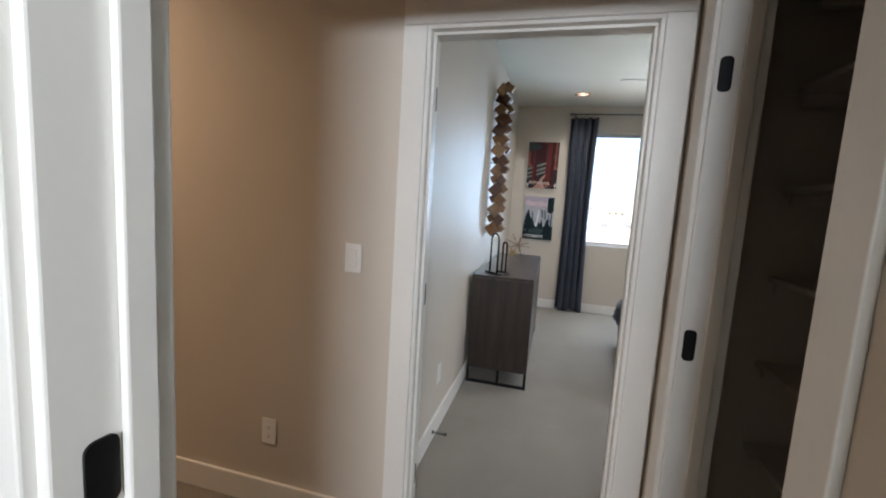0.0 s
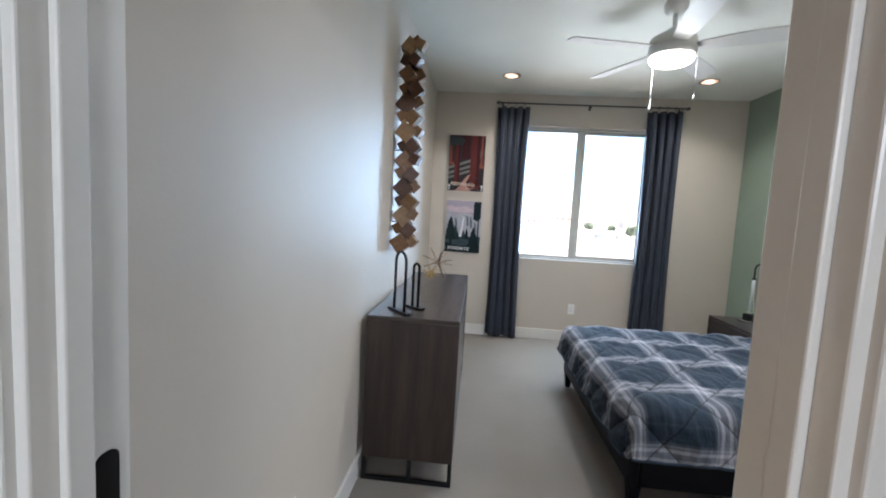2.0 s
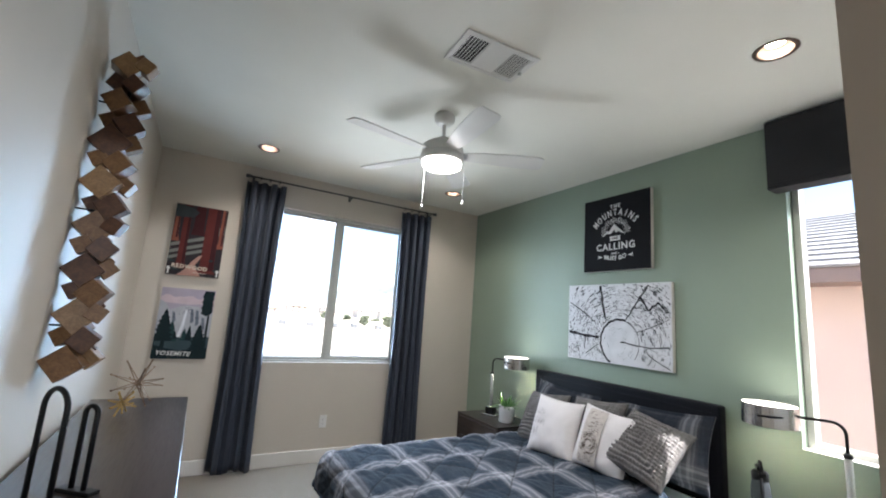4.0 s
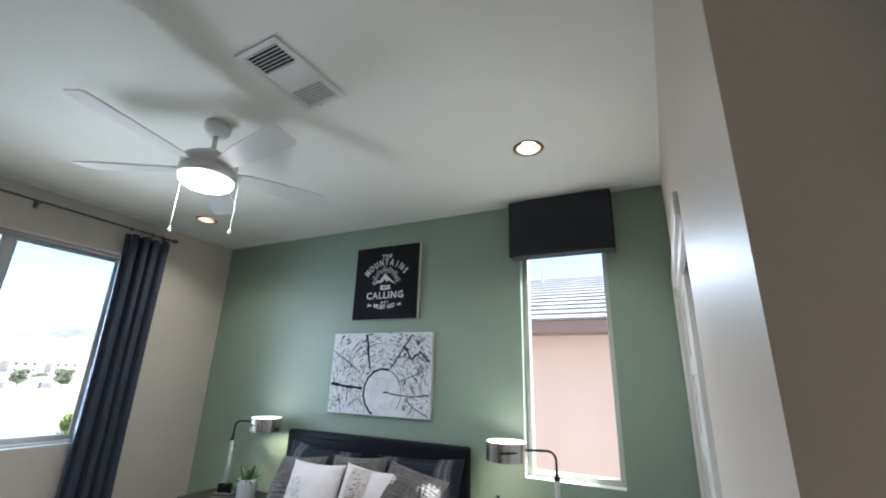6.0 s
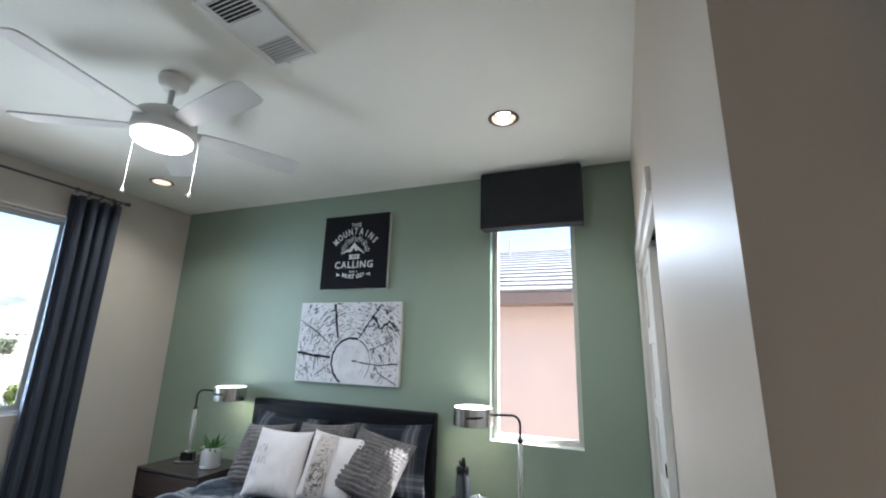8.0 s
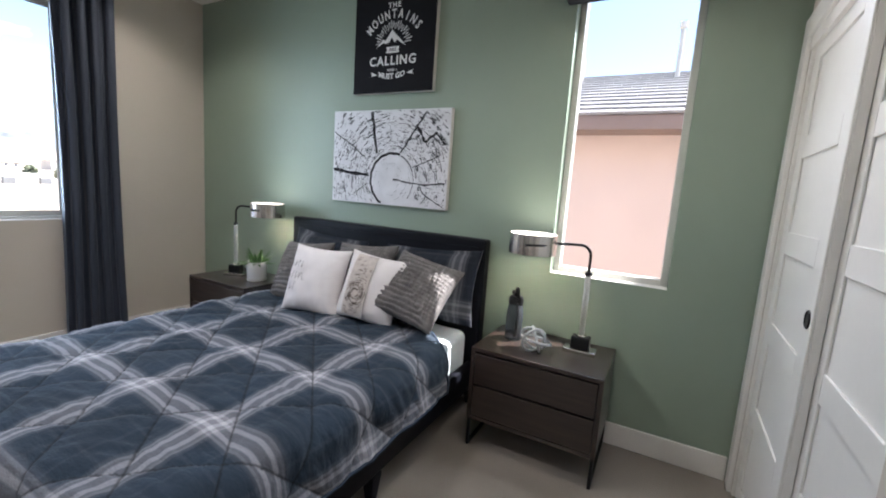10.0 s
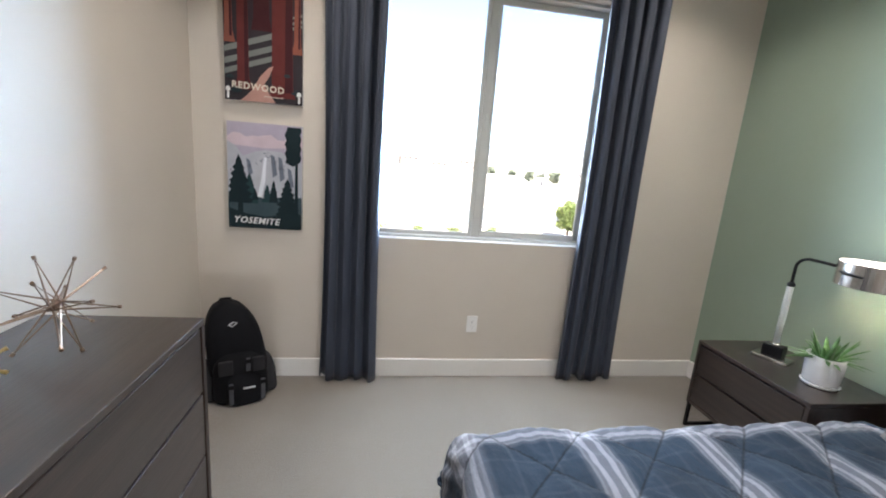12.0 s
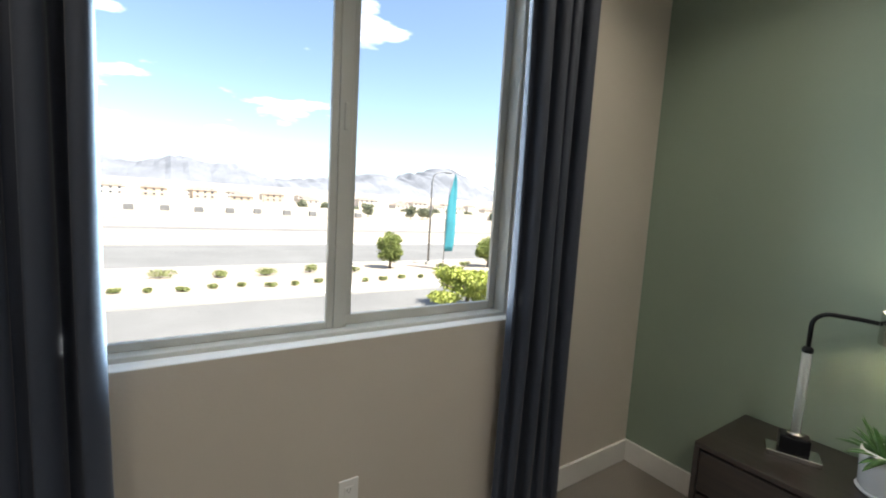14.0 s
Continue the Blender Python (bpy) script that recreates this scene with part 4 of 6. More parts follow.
def pillow(name, w, h, t, m, material, label, ridges=0.0, flange=0.0, group="", plaid=False, seed=0):
    """A stuffed square pillow: w wide, h high, t thick, with drawn-in sides; local x across, y up, z out of its face."""
    n_ = 96 if ridges else 40
    bm = bmesh.new()
    uvl = bm.loops.layers.uv.new("cloth") if plaid else None
    rng = random.Random(seed)
    off = rng.uniform(0, 9)
    sheets = []
    for sgn in (1, -1):
        rows = []
        for i in range(n_ + 1):
            row = []
            for j in range(n_ + 1):
                u, v = 2 * i / n_ - 1, 2 * j / n_ - 1
                iu, iv = min(1, abs(u) / (1 - flange)), min(1, abs(v) / (1 - flange))
                full = ((1 - iu ** 2.4) * (1 - iv ** 2.4)) ** 0.55
                pinch = 1 - 0.075 * (1 - abs(v) ** 2) * abs(u) ** 3
                pinch2 = 1 - 0.075 * (1 - abs(u) ** 2) * abs(v) ** 3
                z = sgn * (t / 2 * full + 0.003)
                z += sgn * 0.008 * noise.noise((u * 2.2 + off, v * 2.2, sgn)) * (0.3 + full)
                crease = noise.noise((u * 5 + off, v * 5, 3 + sgn))
                z += sgn * 0.005 * crease * (1.1 - full) * (0 if iu >= 1 or iv >= 1 else 1)
                # gathers running in from the seams
                z += sgn * 0.006 * noise.noise((3 * u + off, 11 * v, 5)) * abs(u) ** 3 * min(1, 3 * full) + sgn * 0.006 * noise.noise((11 * u + off, 3 * v, 7)) * abs(v) ** 3 * min(1, 3 * full)
                if ridges:
                    # nested square ridges of cord, each cord knotted along its length
                    nest = max(abs(u + 0.18), abs(v - 0.1)) + 0.012 * math.sin(9 * (u - v) + off)
                    cord = abs(math.sin(math.pi * 7.0 * nest)) ** 0.8
                    z += sgn * ridges * (cord + 0.25 * cord * math.sin(58 * (v if abs(u + 0.18) > abs(v - 0.1) else u))) * (0.35 + 0.65 * full)
                co = (u * w / 2 * pinch, v * h / 2 * pinch2, z)
                row.append(bm.verts.new(co))
            rows.append(row)
        for i in range(n_):
            for j in range(n_):
                f = bm.faces.new((rows[i][j], rows[i + 1][j], rows[i + 1][j + 1], rows[i][j + 1]))
                if uvl:
                    for lp in f.loops:
                        lp[uvl].uv = (lp.vert.co.x + 4.1 + 0.21, lp.vert.co.y + 4.1 + 0.13)
        sheets.append(rows)
    bmesh.ops.remove_doubles(bm, verts=bm.verts, dist=0.0001)
    a, b = sheets
    try:
        loop = lambda r: [r[i][0] for i in range(n_)] + [r[n_][j] for j in range(n_)] + [r[n_ - i][n_] for i in range(n_)] + [r[0][n_ - j] for j in range(n_)]
        la, lb = loop(a), loop(b)
        for k in range(len(la)):
            j = (k + 1) % len(la)
            q = [la[k], la[j], lb[j], lb[k]]
            if len(set(q)) == 4:
                bm.faces.new(q)
    except (ValueError, ReferenceError):
        pass
    th = tagged(new(name), label, "pillow", group)
    th.matrix_basis = m
    part("cushion", bm, material, th, smooth=True)
    return th


def leaning(x, y, z, lean, turn=0.0, roll=0.0):
    """Pose of a pillow at its middle: facing the bed's foot, leaning back by lean degrees."""
    # local x runs to -y, local y is up, local z looks to -x
    base = Matrix(((0, 0, -1, 0), (-1, 0, 0, 0), (0, 1, 0, 0), (0, 0, 0, 1)))
    return Matrix.Translation((x, y, z)) @ Matrix.Rotation(radians(turn), 4, "Z") @ Matrix.Rotation(radians(lean), 4, "Y") @ base @ Matrix.Rotation(radians(roll), 4, "Z")


G = "pillows on the bed"
pillow("pillow_sham", 0.66, 0.44, 0.15, leaning(3.13, 4.685, 0.755, 18, 0, 3), PLAID, "charcoal navy plaid pillow sham leaning on the headboard", 0, 0.12, G, True, 1)
pillow("pillow_sham", 0.66, 0.44, 0.15, leaning(3.13, 5.52, 0.745, 18, 0, -3), PLAID, "charcoal navy plaid pillow sham leaning on the headboard", 0, 0.12, G, True, 2)
pillow("knit_pillow", 0.41, 0.41, 0.16, leaning(2.95, 4.65, 0.75, 42, 12, -15), KNIT, "grey ribbed knit pillow in a patch of sun", 0.018, 0.0, G, False, 3)
pillow("knit_pillow", 0.44, 0.42, 0.13, leaning(3.03, 5.10, 0.745, 24, 0, 4), KNIT, "grey ribbed knit pillow behind the white pillows", 0.016, 0.0, G, False, 4)
pillow("knit_pillow", 0.44, 0.42, 0.14, leaning(2.99, 5.58, 0.71, 28, -6, 6), KNIT, "grey ribbed knit pillow by the far nightstand", 0.016, 0.0, G, False, 5)
p1 = pillow("white_pillow", 0.39, 0.41, 0.15, leaning(2.81, 5.265, 0.725, 20, 8, -1), WHITECLOTH, "white cotton throw pillow with grey stitched lettering", 0, 0, G, False, 6)
p2 = pillow("white_pillow", 0.375, 0.40, 0.15, leaning(2.875, 4.90, 0.725, 20, 9, -6), WHITECLOTH, "white cotton throw pillow with a grey leaf-pattern band", 0, 0, G, False, 7)


# ---- pictures ----
def on_east(yc, zc, x):
    return lambda u, v, w: (x - w, yc - u, zc + v)


def on_north(xc, zc, y):
    return lambda u, v, w: (xc + u, y - w, zc + v)


def sheet_of(outline, place, lift, bm=None):
    """A printed patch, lifted a little off the canvas."""
    return prism(outline, 0.0004, lambda u, v, w: place(u, v, lift + w), bm)


def stroke(bm, pts, width, place, lift):
    for (ax, ay), (bx, by) in zip(pts, pts[1:]):
        d = math.hypot(bx - ax, by - ay) or 1e-6
        nx, ny = -(by - ay) / d, (bx - ax) / d
        wa = width / 2
        prism([(ax + nx * wa, ay + ny * wa), (ax - nx * wa, ay - ny * wa), (bx - nx * wa, by - ny * wa), (bx + nx * wa, by + ny * wa)], 0.0004,
              lambda u, v, w: place(u, v, lift + w), bm)


def ink(name, colour, rough=0.85):
    return plain(name, colour, rough, vary=0.08, scale=12, fine=160, relief=0.1, Specular_IOR_Level=0.15)


def clip(pts, w, h):
    return [(max(-w, min(w, u)), max(-h, min(h, v))) for u, v in pts]


CANVAS_EDGE = ink("canvas_edge", (0.62, 0.60, 0.56))
BLACK_INK, WHITE_INK = ink("black_print", (0.012, 0.012, 0.014)), ink("white_print", (0.72, 0.72, 0.70))


def canvas(name, w, h, depth, place, face, label):
    """A stretched canvas whose printed face lies at depth off the wall."""
    t = tagged(new(name), label, "picture")
    part("stretcher", prism([(-w, -h), (w, -h), (w, h), (-w, h)], depth - 0.001, lambda u, v, k: place(u, v, k + 0.0005)), CANVAS_EDGE, t)
    part("print_ground", prism([(-w, -h), (w, -h), (w, h), (-w, h)], 0.0012, lambda u, v, k: place(u, v, depth + k)), face, t)
    return t


# black mountain print
MW, MH, MD = 0.3125, 0.311, 0.036
pm = on_east(5.148, 2.228, EAST)
mount = canvas("mountain_print", MW, MH, MD, pm, BLACK_INK, "square black canvas with white mountain slogan lettering")
pl = lambda u, v, w: pm(u, v, MD + 0.0016 + w + 0.0005)
letters("THE", 0.044, lambda u, v, w: pl(u, v + 0.222, w), 1.35, 0.0012, mount, material=WHITE_INK)
letters("MOUNTAINS", 0.078, lambda u, v, w: pl(u, v + 0.168, w), 1.12, 0.0016, mount, material=WHITE_INK, arc=(0.245, 0.215))
letters("CALLING", 0.080, lambda u, v, w: pl(u, v - 0.115, w), 1.15, 0.0016, mount, material=WHITE_INK)
letters("ARE", 0.030, lambda u, v, w: pl(u, v - 0.047, w), 1.1, 0.0006, mount, material=BLACK_INK)
letters("AND I", 0.024, lambda u, v, w: pl(u, v - 0.172, w), 1.2, 0.0004, mount, material=WHITE_INK)
letters("MUST GO", 0.047, lambda u, v, w: pl(u, v - 0.212 + 1.6 * u * u, w), 1.0, 0.0014, mount, material=WHITE_INK)
bm = bmesh.new()
for k in range(23):
    a = radians(4 + 172 * k / 22)
    r0, r1 = 0.088 + 0.014 * (k % 2), 0.138 + 0.010 * math.sin(k * 1.7)
    stroke(bm, [(r0 * math.cos(a), -0.012 + r0 * math.sin(a)), (r1 * math.cos(a), -0.012 + r1 * math.sin(a))], 0.0058 if k % 2 else 0.0045, pl, 0)
part("sunburst", bm, WHITE_INK, mount)
bm = sheet_of([(-0.13, -0.028), (-0.075, 0.022), (-0.06, 0.010), (-0.008, 0.075), (0.02, 0.045), (0.042, 0.028), (0.10, -0.028), (0.055, -0.004), (0.03, 0.012), (0.012, -0.004), (-0.008, 0.03), (-0.03, 0.0), (-0.055, -0.008), (-0.075, 0.0)], pl, 0.0006)
part("peak", bm, WHITE_INK, mount)
bm = sheet_of([(-0.052, -0.066), (0.052, -0.066), (0.044, -0.047), (0.052, -0.028), (-0.052, -0.028), (-0.044, -0.047)], lambda u, v, w: pl(u, v, w - 0.0006), 0)
part("ribbon", bm, WHITE_INK, mount)
for s in (-1, 1):
    bm = sheet_of([(s * 0.115, -0.196), (s * 0.165, -0.178), (s * 0.155, -0.196), (s * 0.175, -0.205)], pl, 0)
    part("arrow", bm, WHITE_INK, mount)

# tree-ring print
TW, TH, TD = 0.467, 0.310, 0.036
pt = on_east(5.154, 1.498, EAST)
RINGPAPER = ink("pale_ring_print", (0.66, 0.66, 0.68))
ring_art = canvas("tree_ring_print", TW, TH, TD, pt, RINGPAPER, "wide white canvas with a black tree-ring print")
pr = lambda u, v, w: pt(u, v, TD + 0.0014 + w)
rng = random.Random(11)
cx, cy = 0.045, -0.145


def polar(r, a, sq=1.02):
    return (cx + r * math.cos(a), cy + r * sq * math.sin(a))


def inside(p):
    return abs(p[0]) < TW - 0.004 and abs(p[1]) < TH - 0.004


for a0, a1, wd in ((70, 250, 0.017), (78, 130, 0.012), (20, 66, 0.007), (-40, 16, 0.004)):
    pts = [polar(0.172 + 0.004 * math.sin(k * 2.1), radians(a0 + (a1 - a0) * k / 24)) for k in range(25)]
    pts = [p for p in pts if inside(p)]
    bm = bmesh.new()
    stroke(bm, pts, wd, pr, 0)
    part("ring_line", bm, BLACK_INK, ring_art)


def crack(pts, wide, jag):
    bm, out = bmesh.new(), []
    for (a, b), (c, d) in zip(pts, pts[1:]):
        for k in range(6):
            f = k / 6
            out.append((a + (c - a) * f + rng.uniform(-jag, jag), b + (d - b) * f + rng.uniform(-jag, jag)))
    out.append(pts[-1])
    for p, q in zip(out, out[1:]):
        if inside(p) and inside(q):
            stroke(bm, [p, q], wide * rng.uniform(0.9, 1.6), pr, 0.0001 * rng.random())
    part("crack", bm, BLACK_INK, ring_art)


crack([(-0.085, 0.03), (-0.11, 0.17), (-0.135, 0.30)], 0.016, 0.004)
crack([(0.105, 0.03), (0.19, 0.15), (0.29, 0.29)], 0.010, 0.004)
crack([(0.225, 0.21), (0.29, 0.10), (0.37, 0.16), (0.44, 0.09)], 0.012, 0.006)
crack([(-0.145, -0.12), (-0.30, -0.11), (-0.46, -0.09)], 0.017, 0.002)
crack([(0.06, -0.14), (0.27, -0.165), (0.45, -0.15)], 0.007, 0.004)
crack([(0.27, -0.17), (0.29, -0.22), (0.45, -0.30)], 0.005, 0.004)
crack([(-0.46, 0.17), (-0.30, 0.08), (-0.17, -0.01)], 0.005, 0.003)
crack([(-0.145, -0.17), (-0.28, -0.26)], 0.004, 0.003)
crack([(0.20, -0.06), (0.40, 0.02)], 0.004, 0.003)
bm = bmesh.new()
for k in range(1500):
    r, a = rng.uniform(0.19, 0.62), rng.uniform(-0.6, math.pi + 0.7)
    length = rng.uniform(0.006, 0.045) * (0.5 if rng.random() < 0.6 else 1)
    p, q = polar(r, a), polar(r, a + length / r)
    if inside(p) and inside(q):
        stroke(bm, [p, q], rng.choice((0.0014, 0.002, 0.003, 0.0055)), pr, 0.0001 * rng.random())
for k in range(60):
    a, r = rng.uniform(-0.5, math.pi + 0.5), rng.uniform(0.2, 0.5)
    p, q = polar(r, a), polar(r + rng.uniform(0.03, 0.1), a + rng.uniform(-0.05, 0.05))
    if inside(p) and inside(q):
        stroke(bm, [p, q], rng.choice((0.0012, 0.002)), pr, 0.0001)
for k in range(230):
    # thick broken marks of the outer rings
    r, a = rng.uniform(0.30, 0.62), (rng.uniform(1.75, 3.3) if k % 5 < 3 else rng.uniform(0.25, 1.2))
    p, q = polar(r, a), polar(r, a + rng.uniform(0.008, 0.05) / r)
    if inside(p) and inside(q):
        stroke(bm, [p, q], rng.choice((0.004, 0.006, 0.009)), pr, 0.0001 * rng.random())
for k in range(34):
    p = (rng.uniform(0.22, 0.45), rng.uniform(0.10, 0.30))
    q = (p[0] + rng.uniform(0.01, 0.035), p[1] + rng.uniform(-0.02, -0.005))
    if inside(p) and inside(q):
        stroke(bm, [p, q], rng.choice((0.003, 0.005)), pr, 0.0001)
for k in range(26):
    r, a = rng.uniform(0.05, 0.18), rng.uniform(0, 6.28)
    p, q = polar(r, a), polar(r, a + 0.4)
    if inside(p) and inside(q):
        stroke(bm, [p, q], 0.001, pr, 0.0001)
tagged(part("ring_texture", bm, ink("dark_grey_print", (0.06, 0.06, 0.065)), ring_art), "short dark ring marks", kind="stuff")

# park posters
PW, PD = 0.199, 0.034
py_ = on_north(0.386, 1.242, NORTH)
PH = 0.293
yos = canvas("waterfall_poster", PW, PH, PD, py_, ink("lilac_sky_print", (0.40, 0.36, 0.44)), "canvas poster of a waterfall valley with dark pines")
pq = lambda u, v, w: py_(u, v, PD + 0.0014 + w)
rng = random.Random(5)


def blob_edge(x0, x1, base, amp, n, seed):
    r = random.Random(seed)
    return [(x0 + (x1 - x0) * k / n, base + amp * r.uniform(-1, 1)) for k in range(n + 1)]


def patch(parent, nm, outline, place, lift, material):
    return part(nm, sheet_of(outline, place, lift), material, parent)


patch(yos, "cloud", [(-PW, 0.20)] + blob_edge(-PW, PW, 0.225, 0.018, 12, 1) + [(PW, 0.175), (0, 0.16), (-PW, 0.17)], pq, 0.0003, ink("pink_cloud_print", (0.56, 0.46, 0.50)))
patch(yos, "cliff", [(-PW, -0.15), (-PW, 0.19), (-0.15, 0.16), (-0.12, 0.11), (-0.05, 0.14), (0.0, 0.15), (0.09, 0.145), (0.12, 0.12), (PW, 0.10), (PW, -0.15)], pq, 0.0008, ink("pale_cliff_print", (0.42, 0.43, 0.47)))
for k, (a, b, c) in enumerate(((-0.10, 0.10, 0.02), (0.03, 0.13, 0.02), (0.07, 0.12, 0.0), (0.12, 0.06, -0.04), (-0.16, 0.06, -0.02))):
    patch(yos, "cliff_shadow", [(a, b), (a + 0.02, b - 0.01), (a + 0.035, c), (a + 0.01, c - 0.02)], pq, 0.0012, ink("cliff_shadow_print", (0.15, 0.17, 0.21)))
patch(yos, "waterfall", [(-0.005, 0.11), (0.008, 0.11), (0.0, -0.02), (-0.02, -0.12), (-0.045, -0.12), (-0.02, 0.0)], pq, 0.0013, ink("waterfall_print", (0.70, 0.72, 0.76)))
DARKPINE, MIDPINE = ink("dark_pine_print", (0.012, 0.022, 0.026)), ink("pine_print", (0.022, 0.05, 0.052))
patch(yos, "meadow", [(-PW, -PH), (PW, -PH), (PW, -0.11)] + blob_edge(PW, -PW, -0.115, 0.012, 14, 2) + [(-PW, -0.10)], pq, 0.0016, ink("meadow_print", (0.045, 0.07, 0.082)))


def pine(u, base, half, height, material, lift, seed):
    r = random.Random(seed)
    left, right = [], []
    for k in range(16):
        f = k / 15
        w = half * (1 - f) ** 0.75
        left.append((u - w * (1 if k % 2 else 0.72) * r.uniform(0.85, 1.1), base + height * f))
        right.append((u + w * (1 if k % 2 else 0.72) * r.uniform(0.85, 1.1), base + height * f))
    patch(yos, "pine", clip(left + right[::-1], PW, PH), pq, lift, material)


pine(-0.14, -0.15, 0.085, 0.27, DARKPINE, 0.0021, 1)
pine(-0.085, -0.15, 0.055, 0.17, MIDPINE, 0.00205, 6)
pine(0.01, -0.14, 0.035, 0.10, MIDPINE, 0.00205, 7)
pine(0.045, -0.14, 0.03, 0.13, DARKPINE, 0.0021, 2)
pine(0.12, -0.22, 0.075, 0.22, DARKPINE, 0.0023, 3)
pine(-0.055, -0.13, 0.022, 0.06, DARKPINE, 0.0022, 4)
patch(yos, "foreground", [(-PW, -PH), (PW, -PH), (PW, -0.20), (0.10, -0.205), (0.0, -0.225), (-0.10, -0.21), (-PW, -0.18)], pq, 0.0026, DARKPINE)
patch(yos, "trunk", [(-0.15, -0.21), (-0.12, -0.21), (-0.122, -0.08), (-0.142, -0.08)], pq, 0.0025, DARKPINE)
patch(yos, "tall_pine_trunk", [(0.158, -0.22), (0.180, -0.22), (0.176, 0.10), (0.163, 0.10)], pq, 0.0028, DARKPINE)
patch(yos, "tall_pine_crown", [(0.108, 0.09)] + [(0.105 + 0.01 * (k % 2), 0.09 + 0.025 * k) for k in range(1, 8)] + [(0.12, 0.285), (0.19, 0.285)] + [(0.196 - 0.008 * (k % 2), 0.27 - 0.025 * k) for k in range(8)] + [(0.15, 0.07)], pq, 0.003, DARKPINE)
bm = bmesh.new()
for k in range(46):
    u = rng.uniform(-0.19, 0.10)
    v = 0.13 - 0.10 * abs(math.sin(9 * u)) + rng.uniform(-0.018, 0.018)
    stroke(bm, [(u, v), (u + rng.uniform(0.004, 0.014), v + rng.uniform(-0.012, 0.004))], rng.uniform(0.0015, 0.004), pq, 0.0020)
tagged(part("rock_texture", bm, ink("rock_mark_print", (0.05, 0.06, 0.08)), yos), "small dark rock marks", kind="stuff")
letters("YOSEMITE", 0.050, lambda u, v, w: pq(u - 0.05, v - 0.25 - 0.03 * u, w + 0.0042), 1.12, 0.0012, yos, material=WHITE_INK, slant=0.28)

RH = 0.309
prd = on_north(0.384, 1.955, NORTH)
red = canvas("forest_poster", 0.2, RH, PD, prd, ink("forest_shade_print", (0.035, 0.030, 0.034)), "canvas poster of tall red forest trunks and a path")
pd_ = lambda u, v, w: prd(u, v, PD + 0.0014 + w)
RAY = ink("light_ray_print", (0.17, 0.18, 0.165))
for k, (v0, th) in enumerate(((0.02, 0.03), (-0.04, 0.03), (-0.09, 0.028), (0.11, 0.016), (0.14, 0.012), (0.085, 0.016))):
    big = k < 3
    u0, u1 = (-0.2, 0.06) if big else (0.10, 0.2)
    patch(red, "light_ray", clip([(u0, v0 - (0.09 if big else 0.03)), (u0, v0 - (0.09 if big else 0.03) + th), (u1, v0 + th), (u1, v0)], 0.2, RH), pd_, 0.0004 + 0.0001 * k, RAY)
REDBARK, REDDARK, ORANGE = ink("red_bark_print", (0.115, 0.028, 0.026)), ink("dark_bark_print", (0.055, 0.017, 0.02)), ink("rust_print", (0.23, 0.08, 0.055))
for u0, u1, m, base, lift in ((-0.195, -0.155, ORANGE, -0.02, 0.0012), (-0.135, -0.075, REDBARK, -0.25, 0.0015), (-0.05, 0.03, REDDARK, 0.05, 0.0013), (0.04, 0.15, REDBARK, -0.28, 0.0017), (0.155, 0.19, ORANGE, -0.05, 0.0012)):
    patch(red, "trunk", clip([(u0 - 0.012, base), (u0, base + 0.06), (u0 + 0.004, RH), (u1 - 0.004, RH), (u1, base + 0.06), (u1 + 0.014, base)], 0.2, RH), pd_, lift, m)
    patch(red, "bark_shadow", [(u0 + (u1 - u0) * 0.62, base + 0.03), (u0 + (u1 - u0) * 0.66, RH), (u1 - 0.005, RH), (u1 - 0.002, base + 0.03)], pd_, lift + 0.0003, REDDARK)
patch(red, "foliage", [(-0.2, 0.19), (-0.06, 0.2), (-0.02, 0.25), (-0.08, 0.29), (-0.2, RH)], pd_, 0.0024, ink("dim_foliage_print", (0.04, 0.05, 0.055)))
patch(red, "path", [(-0.12, -RH), (0.06, -RH), (0.0, -0.22), (0.03, -0.17), (0.05, -0.12), (0.025, -0.13), (-0.02, -0.18), (-0.06, -0.25)], pd_, 0.0026, ink("pink_path_print", (0.42, 0.24, 0.20)))
for u, v, s in ((-0.14, -0.27, 1), (0.17, -0.26, 1), (-0.17, -0.2, 0.7), (0.12, -0.17, 0.6)):
    bm = bmesh.new()
    for k in range(9):
        a = radians(20 + 140 * k / 8)
        stroke(bm, [(u, v), (u + 0.03 * s * math.cos(a), v + 0.03 * s * math.sin(a))], 0.006, pd_, 0.003)
    part("fern", bm, ink("fern_print", (0.03, 0.045, 0.05)), red)
for u in (-0.183, 0.183):
    patch(red, "mushroom", [(u - 0.014, -0.262), (u - 0.01, -0.245), (u, -0.238), (u + 0.01, -0.245), (u + 0.014, -0.262), (u + 0.005, -0.262), (u + 0.006, -0.30), (u - 0.006, -0.30), (u - 0.005, -0.262)], pd_, 0.0034, WHITE_INK)
letters("REDWOOD", 0.047, lambda u, v, w: pd_(u - 0.03, v - 0.236 - 0.05 * u, w + 0.004), 1.15, 0.0014, red, material=ink("cream_print", (0.62, 0.55, 0.45)), slant=0.05)
bm = bmesh.new()
stroke(bm, [(0.0, -0.278), (0.05, -0.28), (0.1, -0.279)], 0.004, pd_, 0.004)
part("small_script", bm, ink("cream_script_print", (0.55, 0.48, 0.40)), red)

